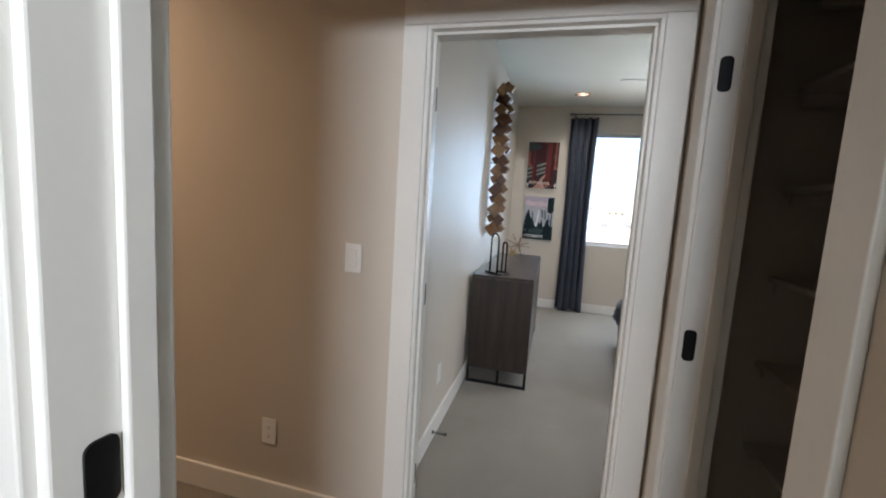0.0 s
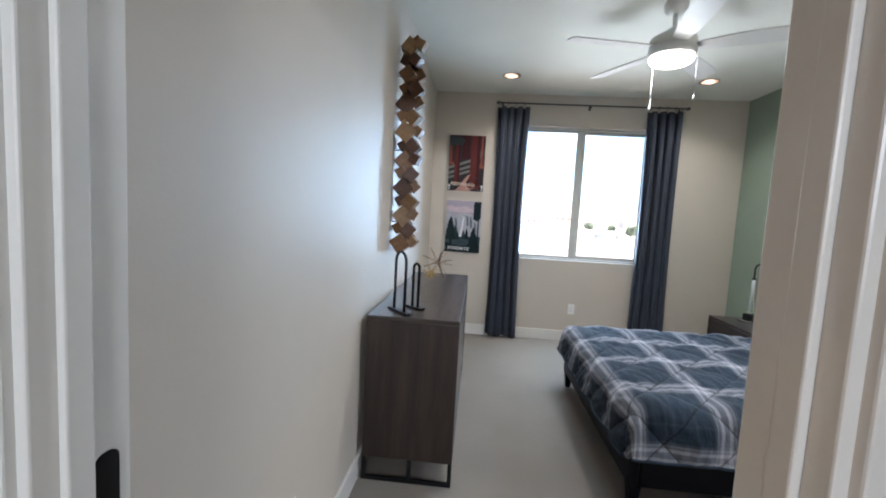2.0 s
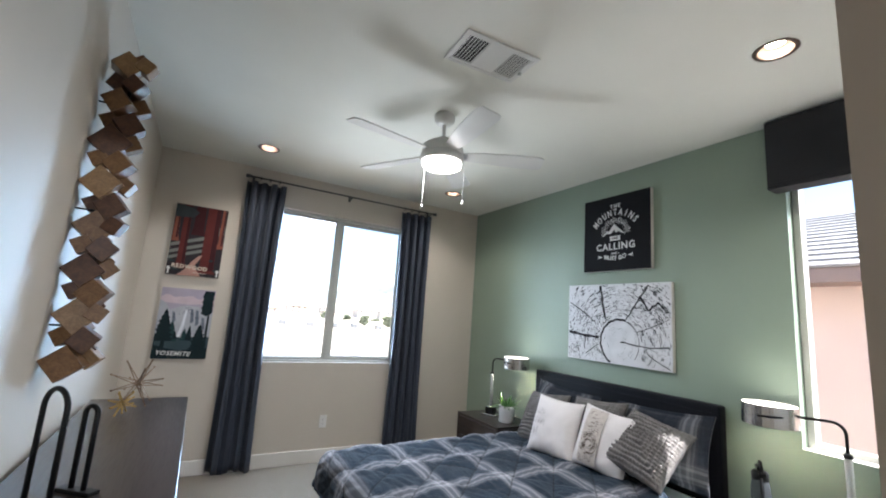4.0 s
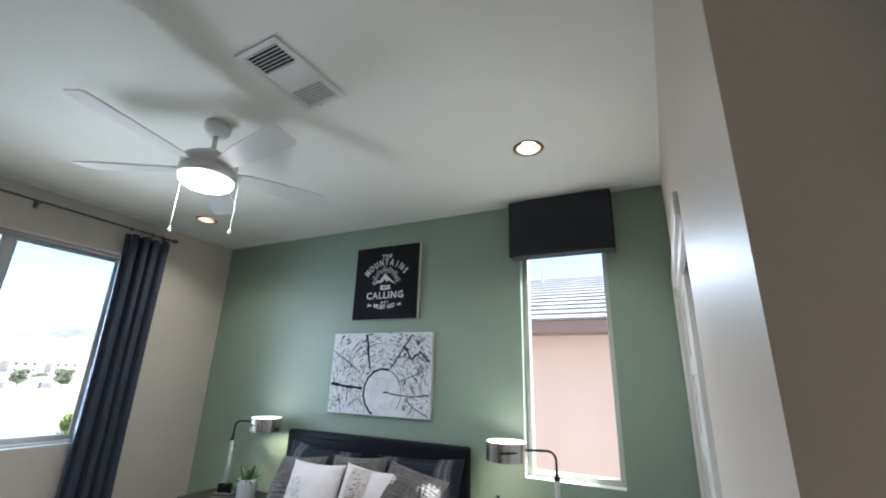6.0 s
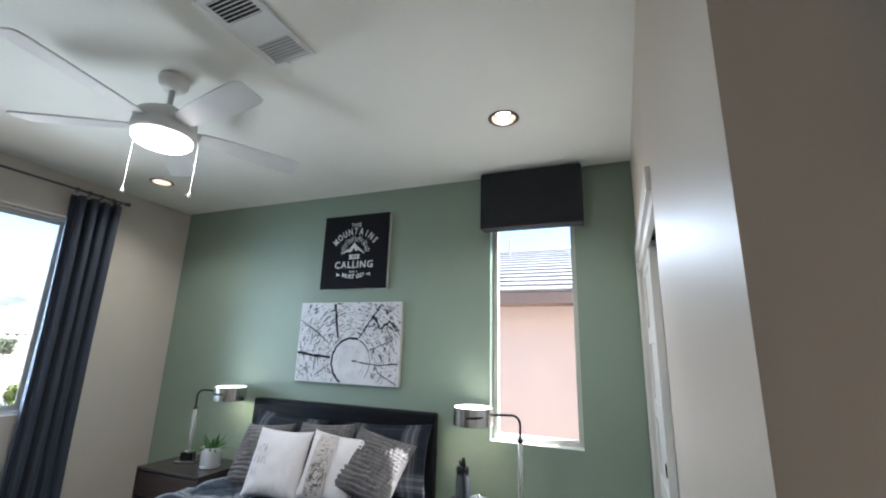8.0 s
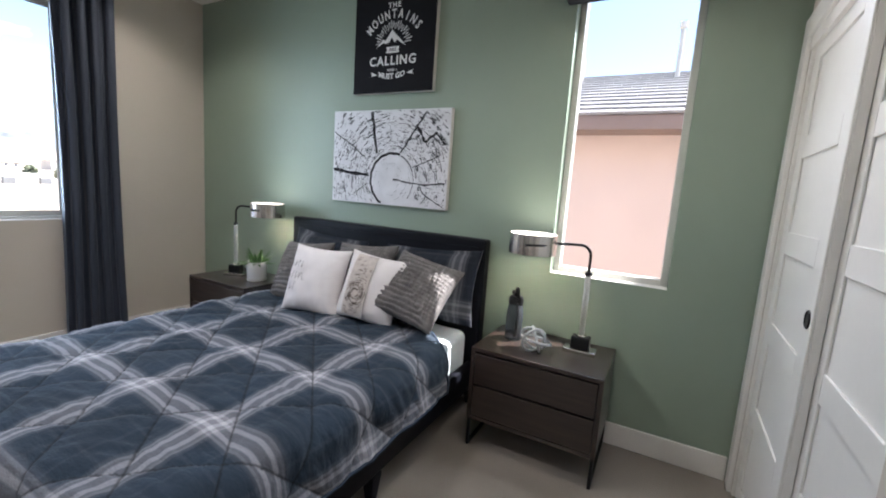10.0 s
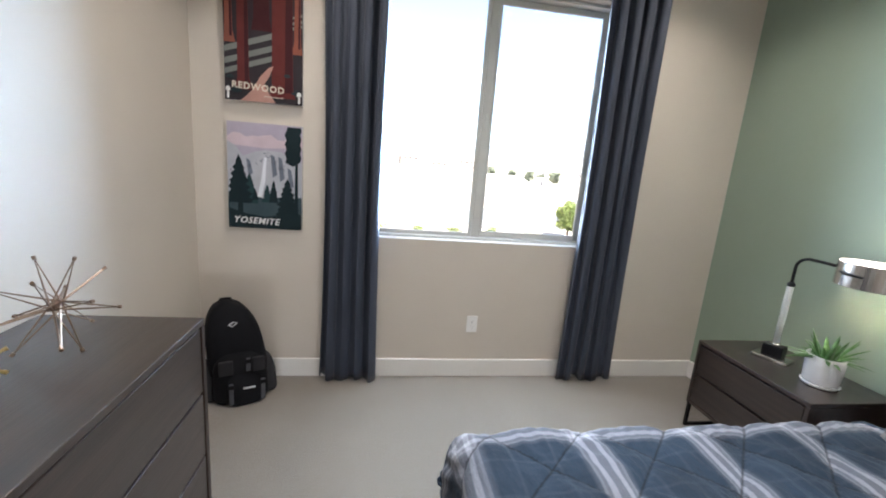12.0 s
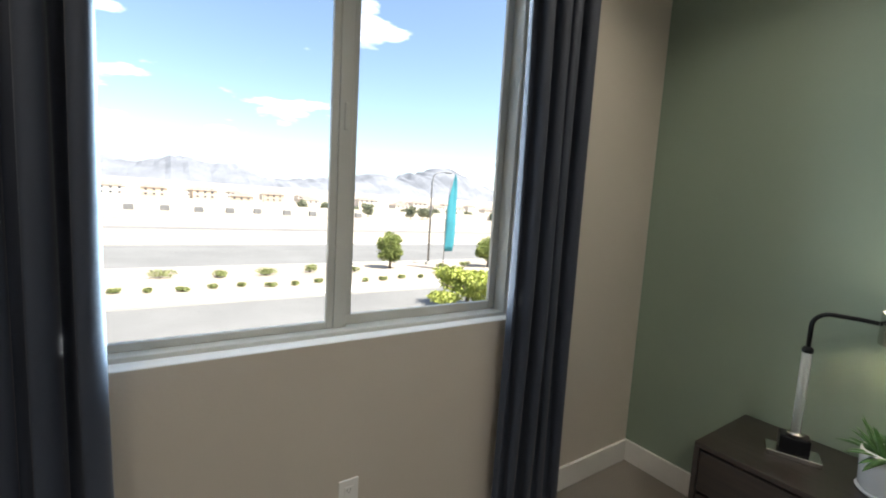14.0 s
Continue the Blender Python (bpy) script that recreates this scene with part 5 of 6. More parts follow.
# hall painting
ph_ = on_north(-1.602, 1.28, 2.79)
hall_art = canvas("abstract_painting", 0.46, 0.602, 0.042, ph_, ink("pale_paint_ground", (0.50, 0.46, 0.43)), "abstract canvas with blue-grey and sand bands in a white frame")
pa = lambda u, v, w: ph_(u, v * 0.9, 0.0436 + w)
patch(hall_art, "blue_hills", [(-0.45, 0.30), (-0.45, 0.45)] + [(-0.45 + 0.9 * k / 14, 0.52 + 0.07 * math.sin(k * 0.55 + 1) - 0.012 * k) for k in range(15)] + [(0.45, 0.36), (0.2, 0.38)], pa, 0.0004, ink("blue_grey_paint", (0.20, 0.225, 0.26)))
patch(hall_art, "sand_band", [(-0.45, -0.25), (-0.45, 0.36), (0.0, 0.39), (0.45, 0.37), (0.45, -0.12), (0.2, -0.10), (-0.1, -0.22)], pa, 0.0009, plain("sand_paint", (0.30, 0.22, 0.15), 0.8, vary=0.2, scale=5, fine=60, relief=0.9, depth=0.006))
patch(hall_art, "blue_slope", [(-0.45, -0.45), (-0.45, -0.22), (-0.1, -0.2), (0.1, -0.12), (0.3, -0.09), (0.45, -0.12), (0.45, -0.25), (0.25, -0.28), (0.0, -0.5)], pa, 0.0014, ink("slate_blue_paint", (0.15, 0.19, 0.25)))
patch(hall_art, "white_dune", [(-0.2, -0.655), (0.0, -0.45), (0.18, -0.28), (0.3, -0.25), (0.45, -0.26), (0.45, -0.655)], pa, 0.0019, ink("chalk_paint", (0.58, 0.53, 0.50)))
for a in ((-0.472, -0.46, -0.612, 0.612), (0.46, 0.472, -0.612, 0.612), (-0.46, 0.46, 0.602, 0.612), (-0.46, 0.46, -0.612, -0.602)):
    p, q = ph_(a[0], a[2], 0.001), ph_(a[1], a[3], 0.052)
    part("frame_bar", box(min(p[0], q[0]), max(p[0], q[0]), min(p[1], q[1]), max(p[1], q[1]), min(p[2], q[2]), max(p[2], q[2]), 0.002, 1), TRIM, hall_art)

# ---- wooden wall sculpture ----
sculpt = thing("wall_sculpture", (0.0, 5.06, 1.115), 0, "tall hanging sculpture of stacked brown wooden blocks", "wall sculpture")
BLOCKS = [wood("walnut_block", (0.045, 0.016, 0.007), (0.15, 0.06, 0.024), "y", 0.5), wood("oak_block", (0.12, 0.055, 0.02), (0.28, 0.145, 0.055), "y", 0.5),
          wood("pale_ash_block", (0.22, 0.12, 0.05), (0.38, 0.23, 0.105), "y", 0.5)]
rng = random.Random(21)
part("spine", box(0.084, 0.098, -0.006, 0.006, 0.05, 1.27, 0.002, 1), BLACKMETAL, sculpt)
for z in (0.2, 0.65, 1.1):
    part("standoff", tube([(0.0, 0, z), (0.086, 0, z)], 0.0035, 8), BLACKMETAL, sculpt)
shared = {}


def block(size, deep, x, y, z, spin, tone):
    key = (size, deep)
    if key not in shared:
        bm = box(-size / 2, size / 2, -deep / 2, deep / 2, -size / 2, size / 2, 0.002, 1)
        shared[key] = bpy.data.meshes.new("block")
        bm.to_mesh(shared[key])
        bm.free()
        shared[key].materials.append(BLOCKS[0])
    ob = new("block", shared[key])
    ob.parent = sculpt
    ob.matrix_basis = pose(x, y, z, rng.uniform(-4, 4), spin, rng.uniform(-16, 16))
    ob.material_slots[0].link = "OBJECT"
    ob.material_slots[0].material = BLOCKS[tone]


# fifteen steps of a large block and its smaller neighbours, zigzag along the spine
for k in range(15):
    z = 0.065 + 0.0865 * k
    way = -1 if k % 2 == 0 else 1
    big = (0.098, 0.082, 0.104, 0.076)[(k * 3) % 4] * (0.82 if k > 11 else 1)
    block(round(big, 3), 0.075, 0.092 + way * 0.022, rng.uniform(-0.03, 0.01), z, rng.choice((38, 45, 52)), (1, 0, 2, 1, 0, 0)[k % 6])
    block(0.06, 0.06, 0.092 - way * 0.042, rng.uniform(-0.03, 0.04), z + 0.012, rng.choice((30, 45, 58)), rng.choice((0, 2, 1, 1)))
    block(0.064, 0.05, 0.092 - way * 0.012, 0.045, z + 0.043, rng.choice((40, 50)), rng.choice((0, 0, 1)))

# ---- things on the dresser ----
TOP = 0.86
for at, turn, hh, ww in (((0.17, 4.53, TOP), -50, 0.315, 0.052), ((0.238, 4.632, TOP), -40, 0.245, 0.022)):
    t = thing("arch_ornament", at, turn, "black metal arch ornament on a bar base, on the dresser", "ornament", "arch ornaments")
    part("base", box(-ww - 0.04, ww + 0.04, -0.018, 0.018, 0, 0.012, 0.003), BLACKMETAL, t)
    pts = [(-ww, 0, 0.01), (-ww, 0, hh - ww)] + [(-ww * math.cos(a), 0, hh - ww + ww * math.sin(a)) for a in (math.pi * i / 14 for i in range(1, 14))] + [(ww, 0, hh - ww), (ww, 0, 0.01)]
    part("arch", tube(pts, 0.0075, 10), BLACKMETAL, t, smooth=True)


def star(at, radius, material, label, seed, turn):
    t = thing("star_ornament", at, turn, label, "ornament", "wire star ornaments")
    rng = random.Random(seed)
    golden = math.pi * (3 - math.sqrt(5))
    n = 14
    tips = []
    for i in range(n):
        zz = 1 - 2 * (i + 0.5) / n
        rr = math.sqrt(1 - zz * zz)
        tips.append(Vector((rr * math.cos(golden * i), rr * math.sin(golden * i), zz)) * radius * rng.uniform(0.88, 1.05))
    low = min(p.z for p in tips)
    for p in tips:
        p.z -= low - 0.004
    mid = Vector((0, 0, -low))
    part("hub", lathe([(0, -0.011), (0.008, -0.008), (0.011, 0), (0.008, 0.008), (0, 0.011)], mid, 10), material, t, smooth=True)
    for p in tips:
        d = (p - mid).normalized()
        s = d.orthogonal().normalized() * 0.012
        arm = part("spike", tube([mid + s, p, mid - s], 0.0027, 6), material, t)
        part("spike_tip", tube([p - d * 0.006, p + d * 0.003], 0.0045, 8), material, arm)
    return t


star((0.25, 5.775, TOP), 0.138, BRONZE, "bronze wire star ornament on the dresser", 3, 10)
star((0.215, 5.585, TOP), 0.062, BRASS, "small brass wire star ornament on the dresser", 8, -150)


# ---- bedside lamps ----
def lamp(at, way, label, turn=0.0):
    """A chrome drum lamp on a clear column; way: the side of y to which its arm reaches."""
    t = thing("bedside_lamp", at, turn, label, "lamp", "bedside lamps")
    part("base_plate", box(-0.045, 0.045, -0.08, 0.08, 0.0, 0.022, 0.004), CHROME, t, "polished metal base plate")
    part("base_block", box(-0.034, 0.034, -0.045, 0.045, 0.0225, 0.085, 0.006), BLACKMETAL, t, "black base block")
    part("column_foot", lathe([(0, 0.0855), (0.026, 0.0855), (0.026, 0.092), (0.018, 0.098), (0, 0.098)], seg=24), CHROME, t, smooth=True)
    part("column", tube([(0, 0, 0.098), (0, 0, 0.40)], 0.0155, 24), ACRYLIC, t, "clear acrylic column", smooth=True)
    part("core_rod", tube([(0, 0, 0.0985), (0, 0, 0.40)], 0.004, 10), CHROME, t)
    part("collar", lathe([(0, 0.4), (0.017, 0.4), (0.018, 0.412), (0.012, 0.422), (0, 0.422)], seg=20), BLACKMETAL, t, smooth=True)
    pts = [(0, 0, 0.42), (0, 0, 0.50)] + [(0, way * (0.05 - 0.05 * math.cos(a)), 0.50 + 0.05 * math.sin(a)) for a in (math.pi / 2 * i / 6 for i in range(1, 7))] + [(-0.01, way * 0.12, 0.548), (-0.02, way * 0.165, 0.545)]
    part("arm", tube(pts, 0.0075, 10), BLACKMETAL, t, "black bent arm", smooth=True)
    sx, sy, sz, r = -0.045, way * 0.285, 0.535, 0.122
    for s in (-1, 1):
        part("yoke", tube([(-0.02, way * 0.165, 0.545), (sx + s * 0.05, way * 0.18, 0.542), (sx + s * (r + 0.004), sy - way * 0.06, 0.538), (sx + s * (r + 0.004), sy, 0.535)], 0.0045, 8), BLACKMETAL, t)
    part("shade", lathe([(r, sz - 0.052), (r, sz + 0.052), (r - 0.003, sz + 0.052), (r - 0.003, sz - 0.052), (r, sz - 0.052)], (sx, sy, 0), 48), CHROME, t, "brushed metal drum shade", smooth=False)
    part("bulb", lathe([(0, -0.035), (0.02, -0.03), (0.03, -0.005), (0.022, 0.022), (0.012, 0.035), (0, 0.036)], (sx, sy, sz), 20), BULB_GLOW, t, "lit bulb", smooth=True)
    part("upper_diffuser", lathe([(0, sz + 0.043), (r - 0.004, sz + 0.043), (r - 0.004, sz + 0.045), (0, sz + 0.045)], (sx, sy, 0), 36), TOP_GLOW, t, "glowing upper diffuser")
    part("spider", tube([(sx - r + 0.002, sy, sz + 0.035), (sx + r - 0.002, sy, sz + 0.035)], 0.0025, 6), CHROME, t)
    part("diffuser", lathe([(0, sz - 0.045), (r - 0.004, sz - 0.045), (r - 0.004, sz - 0.043), (0, sz - 0.043)], (sx, sy, 0), 36), DIFF, t, "frosted lower diffuser")
    return t


DIFF = plain("frosted_diffuser", (0.8, 0.78, 0.74), 0.6, vary=0.01, relief=0.0, Transmission_Weight=0.9, IOR=1.1)
NTOP = 0.535
lamp((3.09, 6.402, NTOP), -1, "lit drum lamp with clear column, beside the plant", 22)
lamp((3.165, 3.775, NTOP), 1, "lit drum lamp with clear column, beside the bottle")

# potted plant
pot = thing("potted_plant", (3.09, 6.158, NTOP), 0, "small green succulent in a white ceramic pot", "plant")
pot.scale = (1.1, 1.1, 1.02)
part("pot", lathe([(0, 0.012), (0.056, 0.012), (0.062, 0.02), (0.066, 0.105), (0.066, 0.142), (0.062, 0.142), (0.060, 0.12), (0, 0.12)], seg=36), CERAMIC, pot, smooth=True)
part("saucer", lathe([(0, 0), (0.060, 0), (0.068, 0.012), (0.066, 0.014), (0.058, 0.0115), (0, 0.0115)], seg=36), CERAMIC, pot, smooth=True)
part("soil", lathe([(0.0, 0.128), (0.059, 0.124), (0.059, 0.121), (0, 0.1205)], seg=24), SOIL, pot)
rng = random.Random(4)
for k in range(46):
    a, el = rng.uniform(0, 2 * math.pi), radians(rng.uniform(5, 72))
    ln = rng.uniform(0.08, 0.155)
    d = Vector((math.cos(a) * math.cos(el), math.sin(a) * math.cos(el), math.sin(el)))
    root = Vector((math.cos(a) * 0.025, math.sin(a) * 0.025, 0.125))
    side = d.cross(Vector((0, 0, 1))).normalized()
    bm = bmesh.new()
    rings = []
    for i in range(6):
        f = i / 5
        p = root + d * ln * f + Vector((0, 0, -0.03 * f * f * math.cos(el)))
        w = 0.0135 * (1 - f) ** 0.6 + 0.0006
        up = side.cross(d)
        rings.append([bm.verts.new(p + side * w), bm.verts.new(p - up * w * 0.35), bm.verts.new(p - side * w), bm.verts.new(p + up * w * 0.2)])
    for p, q in zip(rings, rings[1:]):
        for i in range(4):
            bm.faces.new((p[i], p[(i + 1) % 4], q[(i + 1) % 4], q[i]))
    part("leaf", bm, LEAF, pot, smooth=True)

# bottle
SMOKE = plain("smoky_plastic", (0.27, 0.29, 0.33), 0.1, vary=0.03, relief=0.0, Transmission_Weight=0.85, IOR=1.12)
bottle = thing("water_bottle", (3.135, 4.125, NTOP), 30, "smoky grey water bottle with a black spout lid", "bottle")
bottle.scale = (1.18, 1.18, 1.0)
part("bottle_body", lathe([(0, 0), (0.034, 0), (0.038, 0.006), (0.038, 0.14), (0.034, 0.175), (0.030, 0.195), (0, 0.195)], seg=32), SMOKE, bottle, smooth=True)
part("lid", lathe([(0, 0.1955), (0.033, 0.1955), (0.034, 0.2), (0.033, 0.228), (0.026, 0.238), (0, 0.238)], seg=28), BLACKMETAL, bottle, smooth=True)
part("spout", box(-0.012, 0.05, -0.012, 0.012, 0.238, 0.258, 0.005), BLACKMETAL, bottle)
part("carry_loop", tube([(-0.03, 0, 0.23), (-0.045, 0, 0.255), (-0.03, 0, 0.285), (-0.005, 0, 0.285), (0.0, 0, 0.258)], 0.006, 8), BLACKMETAL, bottle, smooth=True)
part("strap", tube([(-0.036, 0, 0.21), (-0.046, 0, 0.15), (-0.044, 0, 0.08), (-0.041, 0, 0.03)], 0.0055, 8), BLACKMETAL, bottle, smooth=True)

# pale knot ornament
knot = thing("knot_ornament", (3.01, 3.965, NTOP), 20, "pale glassy knot ornament of interlocked rings on the nightstand", "ornament")
MARBLE = plain("frosted_pale_glass", (0.66, 0.69, 0.70), 0.16, vary=0.06, scale=30, relief=0.0, Transmission_Weight=0.45, IOR=1.3)
for turn, tilt, r, off in ((0, 72, 0.064, (0.0, 0.0)), (62, 66, 0.066, (0.014, 0.01)), (118, 74, 0.062, (-0.014, 0.012)), (30, 12, 0.072, (0.0, 0.0))):
    bm = tube([(r * math.cos(a), r * math.sin(a), 0) for a in (2 * math.pi * i / 40 for i in range(40))], 0.0075, 10, closed=True)
    bm.transform(Matrix.Translation((off[0], off[1], 0.0665)) @ Matrix.Rotation(radians(turn), 4, "Z") @ Matrix.Rotation(radians(tilt), 4, "X"))
    low = min(v.co.z for v in bm.verts)
    if tilt > 60:
        bm.transform(Matrix.Translation((0, 0, -low)))
    part("ring", bm, MARBLE, knot, smooth=True)

# stitching on the white pillows
rng = random.Random(2)


def pillow_face(u, v, half=0.205, t=0.15):
    a, b = abs(u) / half, abs(v) / half
    return t / 2 * max(0, (1 - a ** 2.4) * (1 - b ** 2.4)) ** 0.55 + 0.0065


bm = bmesh.new()
for k, (v0, count, tall) in enumerate(((0.055, 3, 0.05), (-0.015, 4, 0.045), (-0.085, 2, 0.05))):
    for j in range(count):
        u0 = -0.125 + 0.027 * j + rng.uniform(-0.003, 0.003)
        bars = [((u0, v0), (u0 + rng.uniform(-0.003, 0.004), v0 + tall * rng.uniform(0.8, 1.0)))]
        bars.append((bars[0][rng.choice((0, 1))], (u0 + 0.014, v0 + tall * rng.choice((0.0, 0.5, 0.95)))))
        for p, q in bars:
            tube([(p[0] + (q[0] - p[0]) * i / 4, p[1] + (q[1] - p[1]) * i / 4, pillow_face(p[0] + (q[0] - p[0]) * i / 4, p[1] + (q[1] - p[1]) * i / 4) + 0.001) for i in range(5)], 0.0012, 4, bm)
tagged(part("stitched_lettering", bm, INK, p1, "grey stitched marks"), "grey stitched marks", kind="stuff")
# a taupe printed band with growth-ring strokes
bm = bmesh.new()
grid = [[bm.verts.new((u, v, pillow_face(u, v) + 0.0055)) for v in (-0.175 + 0.35 * j / 26 for j in range(27))] for u in (-0.115 + 0.135 * i / 10 for i in range(11))]
for a, b in zip(grid, grid[1:]):
    for j in range(26):
        bm.faces.new((a[j], b[j], b[j + 1], a[j + 1]))
band = part("printed_band", bm, plain("beige_print", (0.56, 0.51, 0.47), 0.9, vary=0.1, scale=40, relief=0.0), p2, "beige printed band", smooth=True)
bm = bmesh.new()
for k in range(420):
    r, a = rng.uniform(0.018, 0.25), rng.uniform(0, 2 * math.pi)
    d = rng.uniform(0.01, 0.03) / r
    arc = [(-0.048 + r * math.cos(a + d * i / 3), -0.05 + r * 1.1 * math.sin(a + d * i / 3)) for i in range(4)]
    if all(-0.112 < u < 0.017 and abs(v) < 0.172 for u, v in arc):
        tube([(u, v, pillow_face(u, v) + 0.0062) for u, v in arc], rng.choice((0.0012, 0.0018, 0.0026)), 4, bm)
tagged(part("ring_pattern", bm, plain("taupe_print", (0.14, 0.11, 0.095), 0.9, relief=0.0), band, "taupe ring strokes"), "taupe ring strokes", kind="stuff")

# ---- backpack ----
bag = thing("backpack", (0.275, 7.005, 0.0), 24, "black nylon backpack with grey straps, leaning in the corner", "backpack")


bag.scale = (1.0, 1.0, 0.955)


def soft(w, d, h, at, material, nm, taper=0.75, power=3.2, label=""):
    """A stuffed bag shape: half width w, half depth d, height h, rounded towards its top."""
    bm, rings, seg = bmesh.new(), [], 40
    for k in range(19):
        f = k / 18
        top_round = math.sqrt(max(0.0, 1 - max(0, (f - 0.55) / 0.45) ** 2.3)) if f > 0.55 else 1.0
        low_round = min(1.0, 0.86 + 0.14 * min(1, f / 0.08))
        s = (1 - (1 - taper) * f) * top_round * low_round + 0.002
        ring = []
        for i in range(seg):
            a = 2 * math.pi * i / seg
            c, sn = math.cos(a), math.sin(a)
            x, y = math.copysign(abs(c) ** (2 / power), c) * w * s, math.copysign(abs(sn) ** (2 / power), sn) * d * (0.35 + 0.65 * s)
            wr = 0.006 * noise.noise((x * 14, y * 14, f * 7 + at[2]))
            ring.append(bm.verts.new((at[0] + x * (1 + wr * 3) - 0.18 * max(0, at[2] + h * f - 0.12) ** 1.5, at[1] + y + 0.06 * f * f + wr, at[2] + h * f)))
        rings.append(ring)
    for a, b in zip(rings, rings[1:]):
        for i in range(seg):
            bm.faces.new((a[i], a[(i + 1) % seg], b[(i + 1) % seg], b[i]))
    bm.faces.new(rings[0][::-1])
    bm.faces.new(rings[-1])
    return part(nm, bm, material, bag, label, smooth=True)


soft(0.165, 0.105, 0.575, (0, 0.03, 0), PACK, "main_body", 0.82)
soft(0.145, 0.06, 0.29, (0.0, -0.075, 0.01), PACK, "front_pocket", 0.9)
soft(0.10, 0.05, 0.19, (0.015, -0.12, 0.012), PACK, "lower_pocket", 0.92)
soft(0.045, 0.075, 0.20, (-0.155, 0.0, 0.01), PACKGREY, "side_pocket", 0.8, label="grey mesh side pocket")
soft(0.045, 0.075, 0.20, (0.155, 0.0, 0.01), PACKGREY, "side_pocket", 0.8, label="grey mesh side pocket")
part("grey_panel", box(-0.115, -0.045, -0.147, -0.128, 0.20, 0.285, 0.006), PACKGREY, bag)
part("grey_panel", box(0.05, 0.115, -0.147, -0.128, 0.20, 0.285, 0.006), PACKGREY, bag)
for x, z0, z1, y in ((-0.06, 0.03, 0.16, -0.172), (0.10, 0.03, 0.16, -0.168), (0.03, 0.21, 0.29, -0.145)):
    st = part("strap", box(x - 0.011, x + 0.011, y - 0.004, y + 0.006, z0, z1, 0.002, 1), WEBBING, bag, "grey webbing strap")
    part("buckle", box(x - 0.015, x + 0.015, y - 0.009, y + 0.005, z1 - 0.03, z1 - 0.008, 0.003), PACK, st)
part("mark", tube([(-0.055, -0.062, 0.47), (-0.035, -0.064, 0.458), (-0.013, -0.062, 0.478), (-0.03, -0.060, 0.482), (-0.055, -0.062, 0.47)], 0.0028, 6), WHITE_INK, bag, "small white mark")
part("mark", box(0.0, 0.06, -0.174, -0.171, 0.115, 0.124), WHITE_INK, bag, "small white bar")
part("shoulder_strap", tube([(-0.15, 0.09, 0.42), (-0.19, 0.06, 0.3), (-0.2, 0.05, 0.16), (-0.17, 0.08, 0.05)], 0.013, 8), PACK, bag, smooth=True)
part("top_handle", tube([(-0.09, 0.085, 0.545), (-0.08, 0.085, 0.58), (-0.03, 0.085, 0.58), (-0.02, 0.085, 0.545)], 0.007, 8), PACK, bag, smooth=True)


# ---- outside ----
GZ = -3.2
SAND = plain("desert_gravel", (0.36, 0.30, 0.24), 0.95, vary=0.2, scale=0.12, fine=2.5, relief=0.5, depth=0.03)
ASPHALT = plain("sun_bleached_asphalt", (0.15, 0.148, 0.145), 0.9, vary=0.12, scale=0.3, fine=14, relief=0.3, depth=0.01)
CONCRETE = plain("kerb_concrete", (0.42, 0.40, 0.37), 0.85, vary=0.08, scale=0.8, fine=12, relief=0.2)
STUCCO = plain("pink_stucco", (0.70, 0.565, 0.51), 0.9, vary=0.05, scale=1.2, fine=70, relief=0.6, depth=0.004)
FASCIA = plain("brown_fascia_paint", (0.26, 0.19, 0.165), 0.6, vary=0.08, scale=3, fine=40, relief=0.1)
ROOFTILE = plain("grey_roof_tile", (0.27, 0.255, 0.245), 0.6, vary=0.2, scale=3, fine=25, relief=0.4, depth=0.006)
# both distant house walls are paled in colour to imitate haze
HAZE_WALL = plain("hazed_house_stucco", (0.60, 0.54, 0.47), 0.9, vary=0.1, scale=0.2, fine=2, relief=0.0)
HAZE_RUST = plain("hazed_rust_stucco", (0.52, 0.42, 0.32), 0.9, vary=0.1, scale=0.2, fine=2, relief=0.0)
FARROOF = plain("far_roof_tile", (0.25, 0.20, 0.17), 0.9, vary=0.15, scale=0.3, fine=2, relief=0.0)
FARGLASS = plain("far_window_glass", (0.05, 0.06, 0.08), 0.3, vary=0.1, relief=0.0)
BLOCKWALL = plain("block_wall_stucco", (0.56, 0.52, 0.46), 0.9, vary=0.08, scale=0.3, fine=3, relief=0.0)
# rock tone lightened to blue-grey, standing in for the air's haze
HAZE_ROCK = plain("hazed_mountain_rock", (0.165, 0.175, 0.20), 1.0, vary=0.25, scale=0.004, fine=0.03, relief=0.0)
FOLIAGE = plain("desert_tree_leaf", (0.36, 0.40, 0.08), 0.7, vary=0.3, scale=2, fine=20, relief=0.0)
MIDLEAF = plain("olive_tree_leaf", (0.20, 0.24, 0.06), 0.7, vary=0.35, scale=2, fine=20, relief=0.0)
# far leaves paled and greyed: distance haze put into the colour
HAZE_LEAF = plain("hazed_tree_leaf", (0.24, 0.26, 0.17), 0.8, vary=0.3, scale=0.5, fine=4, relief=0.0)
SHRUB = plain("desert_shrub_leaf", (0.20, 0.23, 0.08), 0.8, vary=0.3, scale=2, fine=20, relief=0.0)
BARK = plain("tree_bark", (0.10, 0.075, 0.05), 0.9, vary=0.2, scale=8, fine=60, relief=0.5)
TEAL = plain("teal_banner_cloth", (0.03, 0.22, 0.27), 0.7, vary=0.08, scale=3, relief=0.1)
STEEL = plain("galvanised_pole", (0.22, 0.22, 0.22), 0.5, 0.6, vary=0.1, relief=0.0)

ground = bmesh.new()


